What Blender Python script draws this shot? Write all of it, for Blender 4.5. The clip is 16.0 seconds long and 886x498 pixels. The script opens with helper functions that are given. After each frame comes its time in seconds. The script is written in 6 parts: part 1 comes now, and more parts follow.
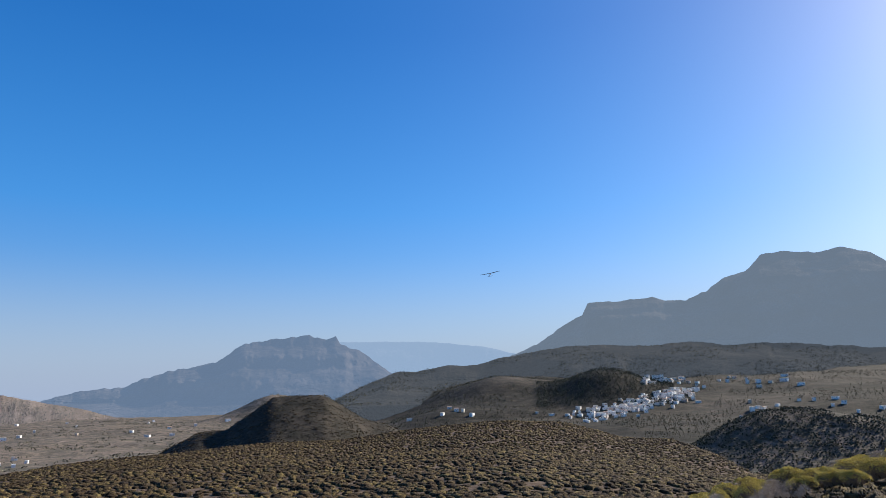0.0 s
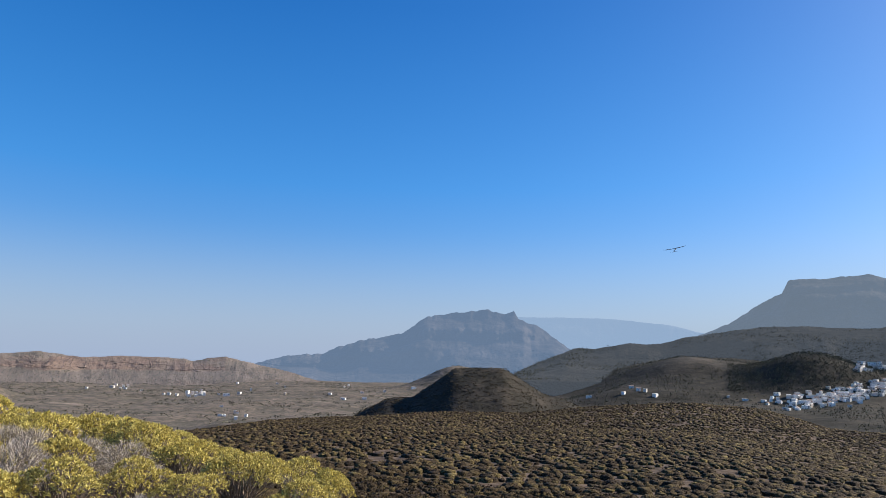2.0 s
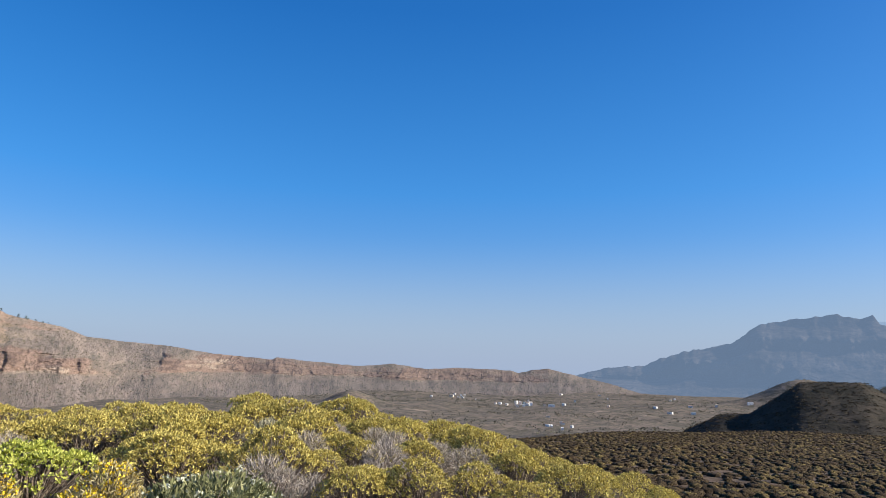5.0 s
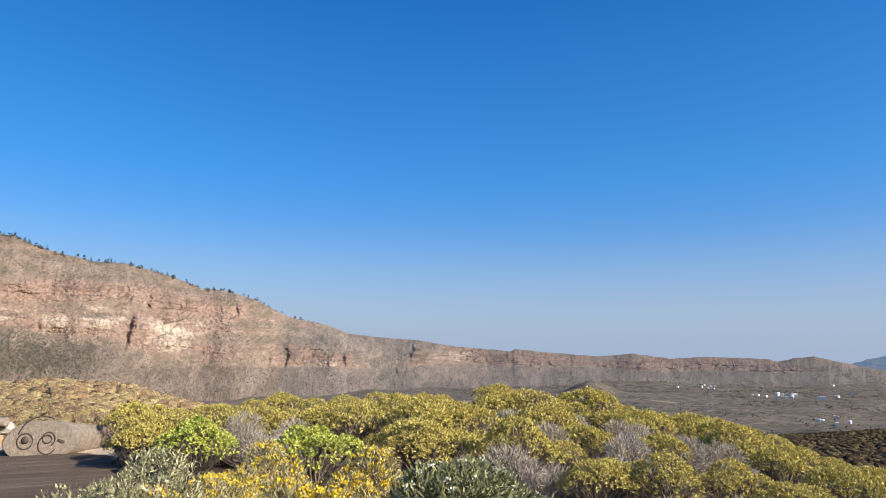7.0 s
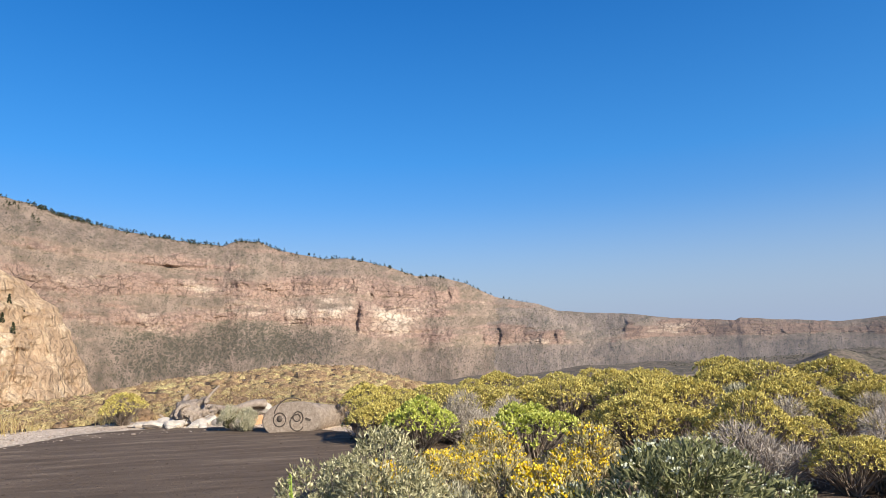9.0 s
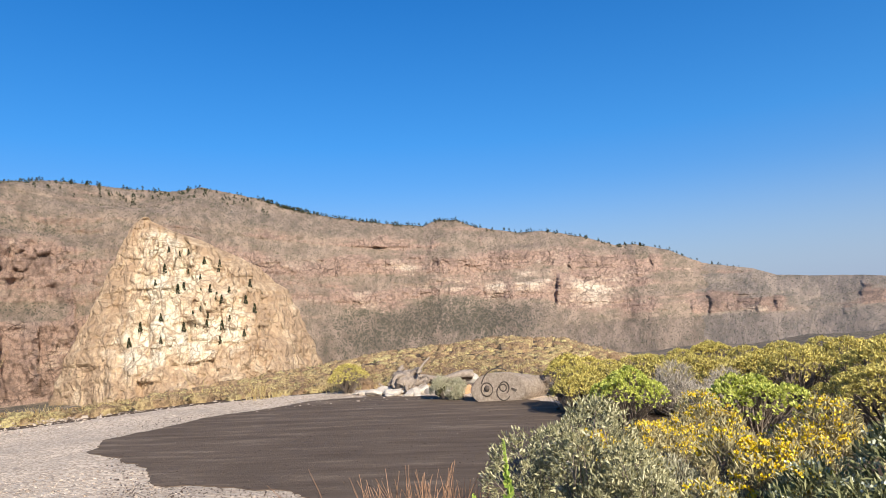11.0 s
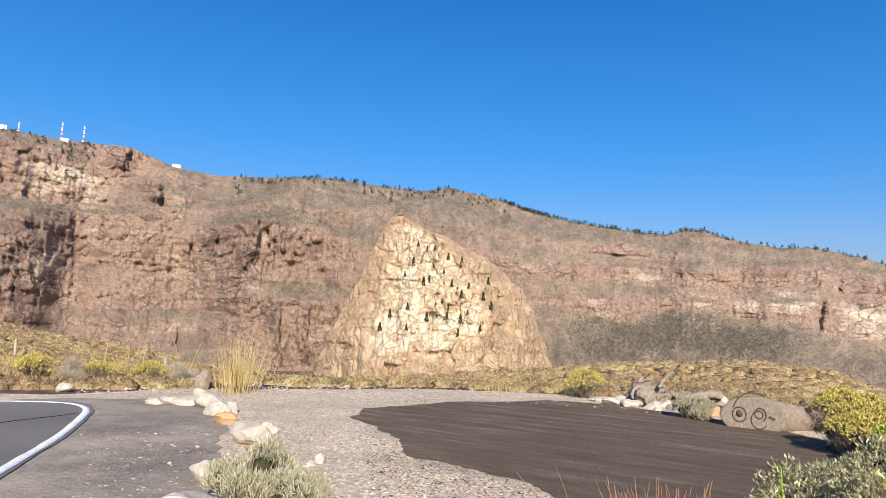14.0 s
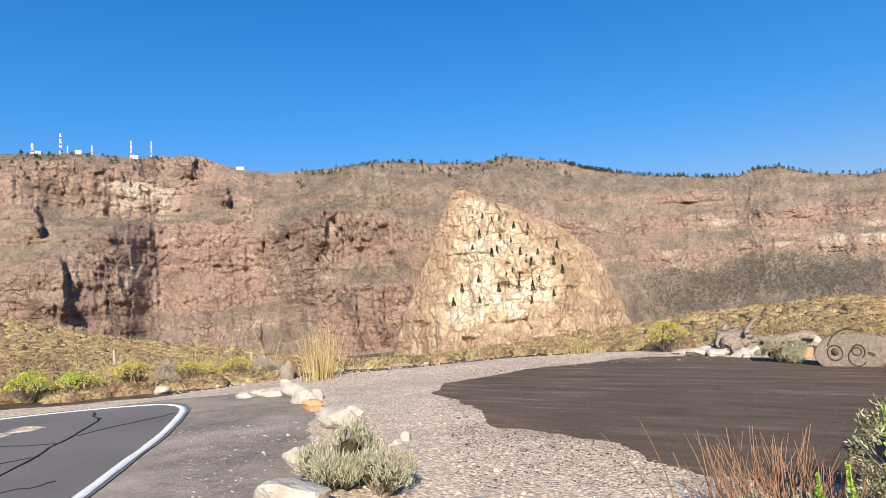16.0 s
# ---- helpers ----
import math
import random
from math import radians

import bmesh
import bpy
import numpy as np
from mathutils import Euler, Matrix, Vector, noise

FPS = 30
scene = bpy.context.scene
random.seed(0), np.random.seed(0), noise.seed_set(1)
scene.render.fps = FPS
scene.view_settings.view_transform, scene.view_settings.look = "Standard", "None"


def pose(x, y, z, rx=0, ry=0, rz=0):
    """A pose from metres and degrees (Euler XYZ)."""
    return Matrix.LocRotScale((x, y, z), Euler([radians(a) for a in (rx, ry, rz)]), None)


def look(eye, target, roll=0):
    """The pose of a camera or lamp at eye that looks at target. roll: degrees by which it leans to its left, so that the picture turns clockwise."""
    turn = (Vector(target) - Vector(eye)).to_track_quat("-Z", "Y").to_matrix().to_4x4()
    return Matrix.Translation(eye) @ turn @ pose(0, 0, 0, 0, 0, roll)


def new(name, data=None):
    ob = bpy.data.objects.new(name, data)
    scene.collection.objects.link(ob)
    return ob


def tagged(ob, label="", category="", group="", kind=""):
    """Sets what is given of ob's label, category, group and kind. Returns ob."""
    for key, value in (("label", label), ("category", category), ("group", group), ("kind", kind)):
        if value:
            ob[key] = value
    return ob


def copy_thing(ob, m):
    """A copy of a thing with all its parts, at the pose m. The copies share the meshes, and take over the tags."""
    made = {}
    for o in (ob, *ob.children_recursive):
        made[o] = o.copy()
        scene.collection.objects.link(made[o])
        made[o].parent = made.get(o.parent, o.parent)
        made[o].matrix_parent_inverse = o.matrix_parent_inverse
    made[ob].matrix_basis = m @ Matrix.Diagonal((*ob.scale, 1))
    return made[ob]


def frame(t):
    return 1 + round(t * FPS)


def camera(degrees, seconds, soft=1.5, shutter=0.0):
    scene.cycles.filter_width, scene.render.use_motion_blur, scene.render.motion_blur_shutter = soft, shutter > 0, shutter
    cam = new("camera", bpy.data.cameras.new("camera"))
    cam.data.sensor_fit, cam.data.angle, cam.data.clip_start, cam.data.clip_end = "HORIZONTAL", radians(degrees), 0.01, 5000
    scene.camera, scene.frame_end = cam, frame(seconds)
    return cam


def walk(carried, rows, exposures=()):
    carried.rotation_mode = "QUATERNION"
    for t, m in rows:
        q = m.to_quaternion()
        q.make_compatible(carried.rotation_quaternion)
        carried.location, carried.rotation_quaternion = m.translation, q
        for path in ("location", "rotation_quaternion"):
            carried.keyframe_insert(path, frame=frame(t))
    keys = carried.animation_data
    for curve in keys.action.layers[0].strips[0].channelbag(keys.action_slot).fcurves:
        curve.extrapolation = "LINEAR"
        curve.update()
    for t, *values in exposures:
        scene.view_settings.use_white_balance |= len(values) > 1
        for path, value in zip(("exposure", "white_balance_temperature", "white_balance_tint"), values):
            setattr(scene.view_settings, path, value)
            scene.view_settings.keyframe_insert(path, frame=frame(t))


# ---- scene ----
# camera: seconds, heading (anticlockwise from +y), tilt, lean, offset of the eye
EYE = 1.65
LOOKS = [
    (0.0, 0.06, 12.02, -1.48, 0.01, 0.06, -0.01),
    (0.5, 1.92, 11.50, -1.33, 0.01, 0.05, -0.01),
    (1.0, 4.88, 10.69, -1.31, 0.01, 0.03, -0.00),
    (1.5, 9.57, 9.86, -0.80, 0.01, 0.03, -0.00),
    (2.0, 15.61, 9.97, 0.95, 0.00, 0.00, -0.00),
    (2.5, 20.52, 10.98, 1.42, 0.00, -0.02, 0.00),
    (3.0, 22.43, 13.24, -0.98, -0.00, -0.01, 0.01),
    (3.5, 24.46, 13.36, -2.21, -0.00, -0.01, 0.01),
    (4.0, 30.12, 12.03, -1.28, -0.00, -0.02, 0.01),
    (4.2, 33.02, 11.65, -0.36, -0.00, -0.03, 0.01),
    (6.3, 54.44, 10.18, 1.88, 0.01, 0.01, 0.02),
    (6.5, 56.47, 10.29, 2.30, 0.01, -0.00, 0.02),
    (7.0, 62.52, 9.40, 0.54, 0.05, -0.00, 0.03),
    (7.5, 67.33, 9.62, -0.88, 0.02, 0.06, 0.03),
    (8.0, 72.08, 10.59, -0.16, -0.01, 0.05, 0.04),
    (8.5, 77.58, 8.86, -0.91, -0.01, 0.06, 0.04),
    (9.0, 80.14, 7.70, -1.96, -0.02, 0.07, 0.03),
    (9.5, 83.85, 6.17, -1.83, -0.03, 0.05, 0.03),
    (10.0, 90.16, 5.75, -1.77, -0.03, 0.02, 0.04),
    (10.2, 92.36, 5.97, -1.53, -0.03, 0.02, 0.04),
    (12.3, 102.88, 5.36, -6.38, -0.00, 0.09, -0.03),
    (12.5, 104.35, 5.02, -6.34, -0.00, 0.09, -0.03),
    (13.0, 108.91, 4.51, -4.89, -0.01, 0.07, -0.03),
    (13.5, 115.23, 5.06, 1.26, 0.03, -0.05, -0.04),
    (14.0, 117.58, 6.52, 2.66, 0.04, -0.12, -0.04),
    (14.5, 118.87, 6.53, 0.49, 0.01, -0.12, -0.04),
    (15.0, 120.46, 5.79, -0.67, -0.01, -0.13, -0.04),
    (15.5, 121.71, 5.81, -2.64, -0.03, -0.11, -0.04),
    (16.0, 123.33, 4.20, -3.46, -0.05, -0.11, -0.05),
]


def aim(az, el, lean, x, y, z):
    a, e = radians(az), radians(el)
    eye = Vector((x, y, EYE + z))
    way = Vector((-math.sin(a) * math.cos(e), math.cos(a) * math.cos(e), math.sin(e)))
    return look(eye, eye + way * 10, lean)


cam = camera(67.65, 16.0, soft=0.7)
walk(cam, [(t, aim(*rest)) for t, *rest in LOOKS],
     exposures=[(0.0, 0.62), (16.0, 0.62)])

# ---- daylight ----
SUN_AZ, SUN_EL = -56.0, 29.0
world = bpy.data.worlds.new("sky")
scene.world = world
world.use_nodes = True
wn, wl = world.node_tree.nodes, world.node_tree.links
wn.clear()
sky = wn.new("ShaderNodeTexSky")
sky.sky_type = "NISHITA"
sky.sun_disc = False
sky.sun_elevation, sky.sun_rotation = radians(SUN_EL), radians(-SUN_AZ)
sky.altitude, sky.air_density, sky.dust_density, sky.ozone_density = 900, 1.0, 1.8, 2.5
bg = wn.new("ShaderNodeBackground")
bg.inputs["Strength"].default_value = 0.1
wout = wn.new("ShaderNodeOutputWorld")
grade = wn.new("ShaderNodeHueSaturation")
grade.inputs["Saturation"].default_value = 1.44
grade.inputs["Hue"].default_value = 0.507
grade.inputs["Value"].default_value = 1.05
wl.new(sky.outputs[0], grade.inputs["Color"])
# grey-blue sea haze low over the horizon
way = wn.new("ShaderNodeTexCoord")
split = wn.new("ShaderNodeSeparateXYZ")
wl.new(way.outputs["Generated"], split.inputs[0])
# clear deep-blue air, the same all round
clear = wn.new("ShaderNodeValToRGB")
for el_, (at_, col_) in zip([clear.color_ramp.elements[0], clear.color_ramp.elements[1]] + [clear.color_ramp.elements.new(0.5) for _ in range(3)],
                            ((0.0, (0.21, 0.28, 0.42)), (0.08, (0.13, 0.28, 0.52)), (0.26, (0.05, 0.235, 0.58)), (0.5, (0.022, 0.13, 0.42)), (1.0, (0.012, 0.07, 0.27)))):
    el_.position, el_.color = at_, (*col_, 1)
wl.new(split.outputs[2], clear.inputs[0])
ten = wn.new("ShaderNodeMix")
ten.data_type, ten.blend_type = "RGBA", "MULTIPLY"
ten.inputs[0].default_value, ten.inputs[7].default_value = 1.0, (10, 10, 10, 1)
wl.new(clear.outputs[0], ten.inputs[6])
even = wn.new("ShaderNodeMix")
even.data_type = "RGBA"
even.inputs[0].default_value = 0.48
wl.new(grade.outputs[0], even.inputs[6])
wl.new(ten.outputs[2], even.inputs[7])
low = wn.new("ShaderNodeMapRange")
low.interpolation_type = "SMOOTHSTEP"
for key, value in (("From Min", -0.02), ("From Max", 0.21), ("To Min", 0.95), ("To Max", 0.0)):
    low.inputs[key].default_value = value
wl.new(split.outputs[2], low.inputs["Value"])
haze = wn.new("ShaderNodeMix")
haze.data_type = "RGBA"
haze.inputs[7].default_value = (2.45, 3.05, 4.2, 1)
wl.new(low.outputs[0], haze.inputs[0])
wl.new(even.outputs[2], haze.inputs[6])
wl.new(haze.outputs[2], bg.inputs[0])
wl.new(bg.outputs[0], wout.inputs[0])
sun = new("sun", bpy.data.lights.new("sun", "SUN"))
sun.data.energy, sun.data.angle, sun.data.color = 5.0, radians(0.53), (1.0, 0.93, 0.82)
_a, _e = radians(SUN_AZ), radians(SUN_EL)
TO_SUN = Vector((-math.sin(_a) * math.cos(_e), math.cos(_a) * math.cos(_e), math.sin(_e)))
sun.matrix_world = look(TO_SUN * 50, (0, 0, 0))


# ---- numeric helpers ----
def lattice(ix, iy, iz, seed):
    h = (ix * 374761393 + iy * 668265263 + iz * 2147483647 + seed * 1274126177) & 0xFFFFFFFF
    h = ((h ^ (h >> 13)) * 1274126177) & 0xFFFFFFFF
    h = ((h ^ (h >> 16)) * 2246822519) & 0xFFFFFFFF
    return ((h ^ (h >> 15)) & 0xFFFFFF) / 8388607.5 - 1.0


def vnoise(x, y, z, seed=0):
    """Smooth value noise, -1 to 1, on arrays."""
    x, y, z = np.broadcast_arrays(np.asarray(x, float), np.asarray(y, float), np.asarray(z, float))
    fx, fy, fz = np.floor(x), np.floor(y), np.floor(z)
    ix, iy, iz = fx.astype(np.int64), fy.astype(np.int64), fz.astype(np.int64)
    u, v, w = x - fx, y - fy, z - fz
    u, v, w = u * u * (3 - 2 * u), v * v * (3 - 2 * v), w * w * (3 - 2 * w)
    out = 0
    for dx in (0, 1):
        for dy in (0, 1):
            for dz in (0, 1):
                out = out + (u if dx else 1 - u) * (v if dy else 1 - v) * (w if dz else 1 - w) * lattice(ix + dx, iy + dy, iz + dz, seed)
    return out


def fbm(x, y, z, octaves=4, seed=0, ridged=False):
    out, amp, f, tot = 0, 1.0, 1.0, 0
    for o in range(octaves):
        n = vnoise(np.asarray(x) * f, np.asarray(y) * f, np.asarray(z) * f, seed + o * 17)
        out = out + amp * (1 - 2 * np.abs(n) if ridged else n)
        tot += amp
        amp, f = amp * 0.5, f * 2.03
    return out / tot


def blocks(x, y, z, w, h, seed):
    """Fractured blocks: a random step for each crooked cell of width w and height h."""
    wx = x / w + 0.9 * fbm(x / w / 2.5, y / w / 2.5, z / h / 2.5, 3, seed)
    wy = y / w + 0.9 * fbm(x / w / 2.5, y / w / 2.5, z / h / 2.5, 3, seed + 5)
    wz = z / h + 0.8 * fbm(x / w / 3, y / w / 3, z / h / 3, 3, seed + 9)
    return lattice(np.floor(wx).astype(np.int64), np.floor(wy).astype(np.int64), np.floor(wz).astype(np.int64), seed)


def mesh_from(name, verts, faces):
    me = bpy.data.meshes.new(name)
    verts, faces = np.asarray(verts, np.float32), np.asarray(faces, np.int32)
    n, k = faces.shape
    me.vertices.add(len(verts))
    me.vertices.foreach_set("co", verts.ravel())
    me.loops.add(n * k)
    me.loops.foreach_set("vertex_index", faces.ravel())
    me.polygons.add(n)
    me.polygons.foreach_set("loop_start", np.arange(0, n * k, k, dtype=np.int32))
    me.update(calc_edges=True)
    return me


def sheet_faces(rows, cols, wrap=False):
    r, c = np.meshgrid(np.arange(rows - 1), np.arange(cols if wrap else cols - 1), indexing="ij")
    d = (c + 1) % cols
    return np.stack([r * cols + c, r * cols + d, (r + 1) * cols + d, (r + 1) * cols + c], -1).reshape(-1, 4)


def polar(az, r):
    a = np.radians(az)
    return -np.sin(a) * r, np.cos(a) * r


def part(name, data, material, parent=None, label="", smooth=False):
    """One mesh object, from a bmesh or a mesh, under a thing or a part."""
    if isinstance(data, bmesh.types.BMesh):
        me = bpy.data.meshes.new(name)
        data.to_mesh(me)
        data.free()
        data = me
    for m in material if isinstance(material, (list, tuple)) else [material]:
        data.materials.append(m)
    if smooth:
        data.polygons.foreach_set("use_smooth", np.ones(len(data.polygons), bool))
    ob = new(name, data)
    if parent is not None:
        ob.parent = parent
    if label:
        ob["label"] = label
    return ob


# ---- materials ----
class Mat:
    """A small node-tree writer."""

    def __init__(self, name, rough=0.9, spec=0.2):
        self.m = bpy.data.materials.new(name)
        self.m.use_nodes = True
        self.n, self.l = self.m.node_tree.nodes, self.m.node_tree.links
        self.n.clear()
        self.out = self.n.new("ShaderNodeOutputMaterial")
        self.b = self.n.new("ShaderNodeBsdfPrincipled")
        self.b.inputs["Roughness"].default_value = rough
        self.b.inputs["Specular IOR Level"].default_value = spec
        self.l.new(self.b.outputs[0], self.out.inputs[0])
        self.geo = self.n.new("ShaderNodeNewGeometry")
        self.pos = self.geo.outputs["Position"]

    def put(self, socket, value):
        if isinstance(value, bpy.types.NodeSocket):
            self.l.new(value, socket)
        elif isinstance(value, (tuple, list)) and len(value) == 3 and socket.type == "RGBA":
            socket.default_value = (*value, 1)
        else:
            socket.default_value = value
        return socket

    def local(self):
        return self.n.new("ShaderNodeTexCoord").outputs["Object"]

    def noise(self, scale, detail=4, rough=0.6, at=None, squash=(1, 1, 1), distort=0.0):
        mp = self.n.new("ShaderNodeMapping")
        self.put(mp.inputs["Vector"], at or self.pos)
        mp.inputs["Scale"].default_value = squash
        t = self.n.new("ShaderNodeTexNoise")
        self.l.new(mp.outputs[0], t.inputs["Vector"])
        t.inputs["Scale"].default_value, t.inputs["Detail"].default_value = scale, detail
        t.inputs["Roughness"].default_value, t.inputs["Distortion"].default_value = rough, distort
        return t.outputs[0]

    def cells(self, scale, at=None, feature="F1", squash=(1, 1, 1), output="Distance"):
        mp = self.n.new("ShaderNodeMapping")
        self.put(mp.inputs["Vector"], at or self.pos)
        mp.inputs["Scale"].default_value = squash
        t = self.n.new("ShaderNodeTexVoronoi")
        t.feature = feature
        self.l.new(mp.outputs[0], t.inputs["Vector"])
        t.inputs["Scale"].default_value = scale
        return t.outputs[output]

    def ramp(self, fac, *stops):
        r = self.n.new("ShaderNodeValToRGB")
        self.put(r.inputs[0], fac)
        e = r.color_ramp.elements
        while len(e) < len(stops):
            e.new(0.5)
        for el, (p, c) in zip(e, stops):
            el.position = p
            el.color = (c, c, c, 1) if isinstance(c, (int, float)) else (*c, 1)
        return r.outputs[0]

    def mix(self, fac, a, b, mode="MIX"):
        x = self.n.new("ShaderNodeMix")
        x.data_type, x.blend_type = "RGBA", mode
        self.put(x.inputs[0], fac)
        self.put(x.inputs[6], a)
        self.put(x.inputs[7], b)
        return x.outputs[2]

    def math(self, op, a, b=0.0):
        x = self.n.new("ShaderNodeMath")
        x.operation = op
        self.put(x.inputs[0], a)
        self.put(x.inputs[1], b)
        return x.outputs[0]

    def up(self):
        s = self.n.new("ShaderNodeSeparateXYZ")
        self.l.new(self.geo.outputs["True Normal"], s.inputs[0])
        return s.outputs[2]

    def random(self):
        return self.n.new("ShaderNodeObjectInfo").outputs["Random"]

    def island(self):
        return self.geo.outputs["Random Per Island"]

    def bump(self, height, strength=0.5, distance=0.02):
        b = self.n.new("ShaderNodeBump")
        b.inputs["Strength"].default_value, b.inputs["Distance"].default_value = strength, distance
        self.put(b.inputs["Height"], height)
        self.l.new(b.outputs[0], self.b.inputs["Normal"])

    def colour(self, c):
        self.put(self.b.inputs["Base Color"], c)
        return self

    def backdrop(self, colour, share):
        """Far distance: haze painted on, a share of the shading swapped for emission."""
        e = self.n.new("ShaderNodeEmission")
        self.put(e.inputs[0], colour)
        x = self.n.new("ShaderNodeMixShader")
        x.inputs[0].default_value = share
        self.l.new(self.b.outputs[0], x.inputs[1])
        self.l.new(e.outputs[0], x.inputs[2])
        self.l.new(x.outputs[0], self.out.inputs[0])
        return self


def cliff_material(name, k=1.0, tuft=(0.165, 0.138, 0.098), bare=(0.355, 0.262, 0.192)):
    """Bedded rock with cream ledges and joints; earth and scrub where the slope eases."""
    m = Mat(name, 0.95, 0.1)

    def kc(r, g, b):
        return (k * r, k * g, k * b)

    def attribute(key):
        at = m.n.new("ShaderNodeAttribute")
        at.attribute_name = key
        return at.outputs["Fac"]
    bed, rocky, cream, leafy = attribute("bed"), attribute("rocky"), attribute("cream"), attribute("leafy")
    face = m.n.new("ShaderNodeAttribute")
    face.attribute_name = "face"
    m.pos = face.outputs["Vector"]
    sp = m.n.new("ShaderNodeSeparateXYZ")
    m.l.new(m.pos, sp.inputs[0])
    at = m.n.new("ShaderNodeCombineXYZ")
    m.l.new(m.math("MULTIPLY", sp.outputs[0], 0.16), at.inputs[0])
    m.l.new(m.math("MULTIPLY", sp.outputs[1], 0.16), at.inputs[1])
    m.l.new(bed, at.inputs[2])
    bands = m.noise(0.045, 6, 0.72, at=at.outputs[0], distort=0.5)
    blotch = m.noise(0.012, 7, 0.68, distort=0.6)
    tone = m.math("ADD", m.math("MULTIPLY", bands, 0.42), m.math("MULTIPLY", blotch, 0.58))
    tone = m.math("ADD", tone, m.math("MULTIPLY", cream, 0.10))
    rock = m.ramp(tone, (0.38, kc(0.20, 0.135, 0.105)), (0.45, kc(0.34, 0.228, 0.172)), (0.50, kc(0.46, 0.308, 0.228)), (0.545, kc(0.38, 0.262, 0.198)), (0.59, kc(0.56, 0.405, 0.295)), (0.68, kc(0.76, 0.63, 0.475)))
    fine = m.noise(0.13, 6, 0.8)
    rock = m.mix(m.ramp(fine, (0.36, 0.85), (0.5, 0.0)), rock, kc(0.17, 0.122, 0.098))
    rock = m.mix(m.ramp(fine, (0.56, 0.0), (0.72, 0.6)), rock, kc(0.60, 0.475, 0.36))
    # crooked joints between blocks
    bent = m.n.new("ShaderNodeVectorMath")
    bent.operation = "ADD"
    sh = m.n.new("ShaderNodeTexNoise")
    sh.inputs["Scale"].default_value, sh.inputs["Detail"].default_value = 0.03, 3
    m.l.new(m.pos, sh.inputs["Vector"])
    sc = m.n.new("ShaderNodeVectorMath")
    sc.operation = "SCALE"
    sc.inputs["Scale"].default_value = 34.0
    m.l.new(sh.outputs["Color"], sc.inputs[0])
    m.l.new(m.pos, bent.inputs[0])
    m.l.new(sc.outputs[0], bent.inputs[1])
    joints = m.cells(0.035, at=bent.outputs[0], feature="DISTANCE_TO_EDGE", squash=(1.0, 1.0, 1.5))
    broken = m.ramp(m.noise(0.017, 4, 0.6), (0.44, 0.0), (0.6, 1.0))
    rock = m.mix(m.math("MULTIPLY", m.ramp(joints, (0.0, 0.75), (0.05, 0.0)), broken), rock, kc(0.085, 0.06, 0.05))
    splits = m.cells(0.105, at=bent.outputs[0], feature="DISTANCE_TO_EDGE", squash=(1.0, 1.0, 1.1))
    rock = m.mix(m.math("MULTIPLY", m.ramp(splits, (0.0, 0.7), (0.08, 0.0)), m.ramp(m.noise(0.03, 4, 0.65), (0.38, 0.15), (0.58, 1.0))), rock, kc(0.15, 0.105, 0.082))
    # earth dotted with scrub
    dots = m.noise(0.26, 4, 0.75)
    clumps = m.noise(0.05, 5, 0.7)
    earth = m.ramp(m.noise(0.022, 6, 0.7, distort=0.4), (0.35, tuple(k * c * 0.72 for c in bare)), (0.5, tuple(k * c for c in bare)), (0.66, tuple(k * c * 1.25 for c in bare)))
    amount = m.math("ADD", m.math("MULTIPLY", clumps, 0.55), m.math("MULTIPLY", dots, 0.45))
    amount = m.math("ADD", amount, m.math("MULTIPLY", leafy, 0.05))
    slope = m.mix(m.ramp(amount, (0.45, 0.0), (0.60, 0.85)), earth, tuple(k * c for c in tuft))
    bushes = m.cells(0.15, at=bent.outputs[0], squash=(1, 1, 1.3))
    thick = m.math("ADD", m.math("MULTIPLY", m.noise(0.02, 4, 0.7), 0.46), m.math("MULTIPLY", leafy, 0.30))
    dot = m.math("LESS_THAN", bushes, thick)
    slope = m.mix(m.math("MULTIPLY", dot, 0.7), slope, kc(0.105, 0.098, 0.066))
    share = m.math("ADD", rocky, m.math("MULTIPLY", m.math("SUBTRACT", m.noise(0.04, 6, 0.75, at=at.outputs[0]), 0.5), 1.5))
    share = m.math("ADD", share, m.math("MULTIPLY", m.math("SUBTRACT", fine, 0.5), 0.8))
    m.colour(m.mix(m.ramp(share, (0.38, 0.0), (0.62, 1.0)), slope, rock))
    h = m.math("ADD", m.noise(0.08, 9, 0.75), m.math("MULTIPLY", m.noise(0.12, 5, 0.65, at=at.outputs[0]), 0.7))
    h = m.math("SUBTRACT", h, m.math("MULTIPLY", m.math("MULTIPLY", m.ramp(joints, (0.0, 1.0), (0.08, 0.0)), broken), m.math("MULTIPLY", m.ramp(share, (0.4, 0.0), (0.65, 1.0)), 0.35)))
    m.bump(h, 0.9, 11.0)
    return m


# distant slopes with the air's haze painted in as emission
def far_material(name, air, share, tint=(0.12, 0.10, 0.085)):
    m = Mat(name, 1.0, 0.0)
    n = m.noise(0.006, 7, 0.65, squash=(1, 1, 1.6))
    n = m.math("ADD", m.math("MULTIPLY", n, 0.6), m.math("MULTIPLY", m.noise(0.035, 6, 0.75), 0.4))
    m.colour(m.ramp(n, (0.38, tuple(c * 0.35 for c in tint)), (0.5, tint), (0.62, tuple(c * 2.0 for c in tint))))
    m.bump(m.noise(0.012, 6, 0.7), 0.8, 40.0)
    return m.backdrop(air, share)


MAT_CLIFF = cliff_material("weathered_cliff_rock", 0.91)


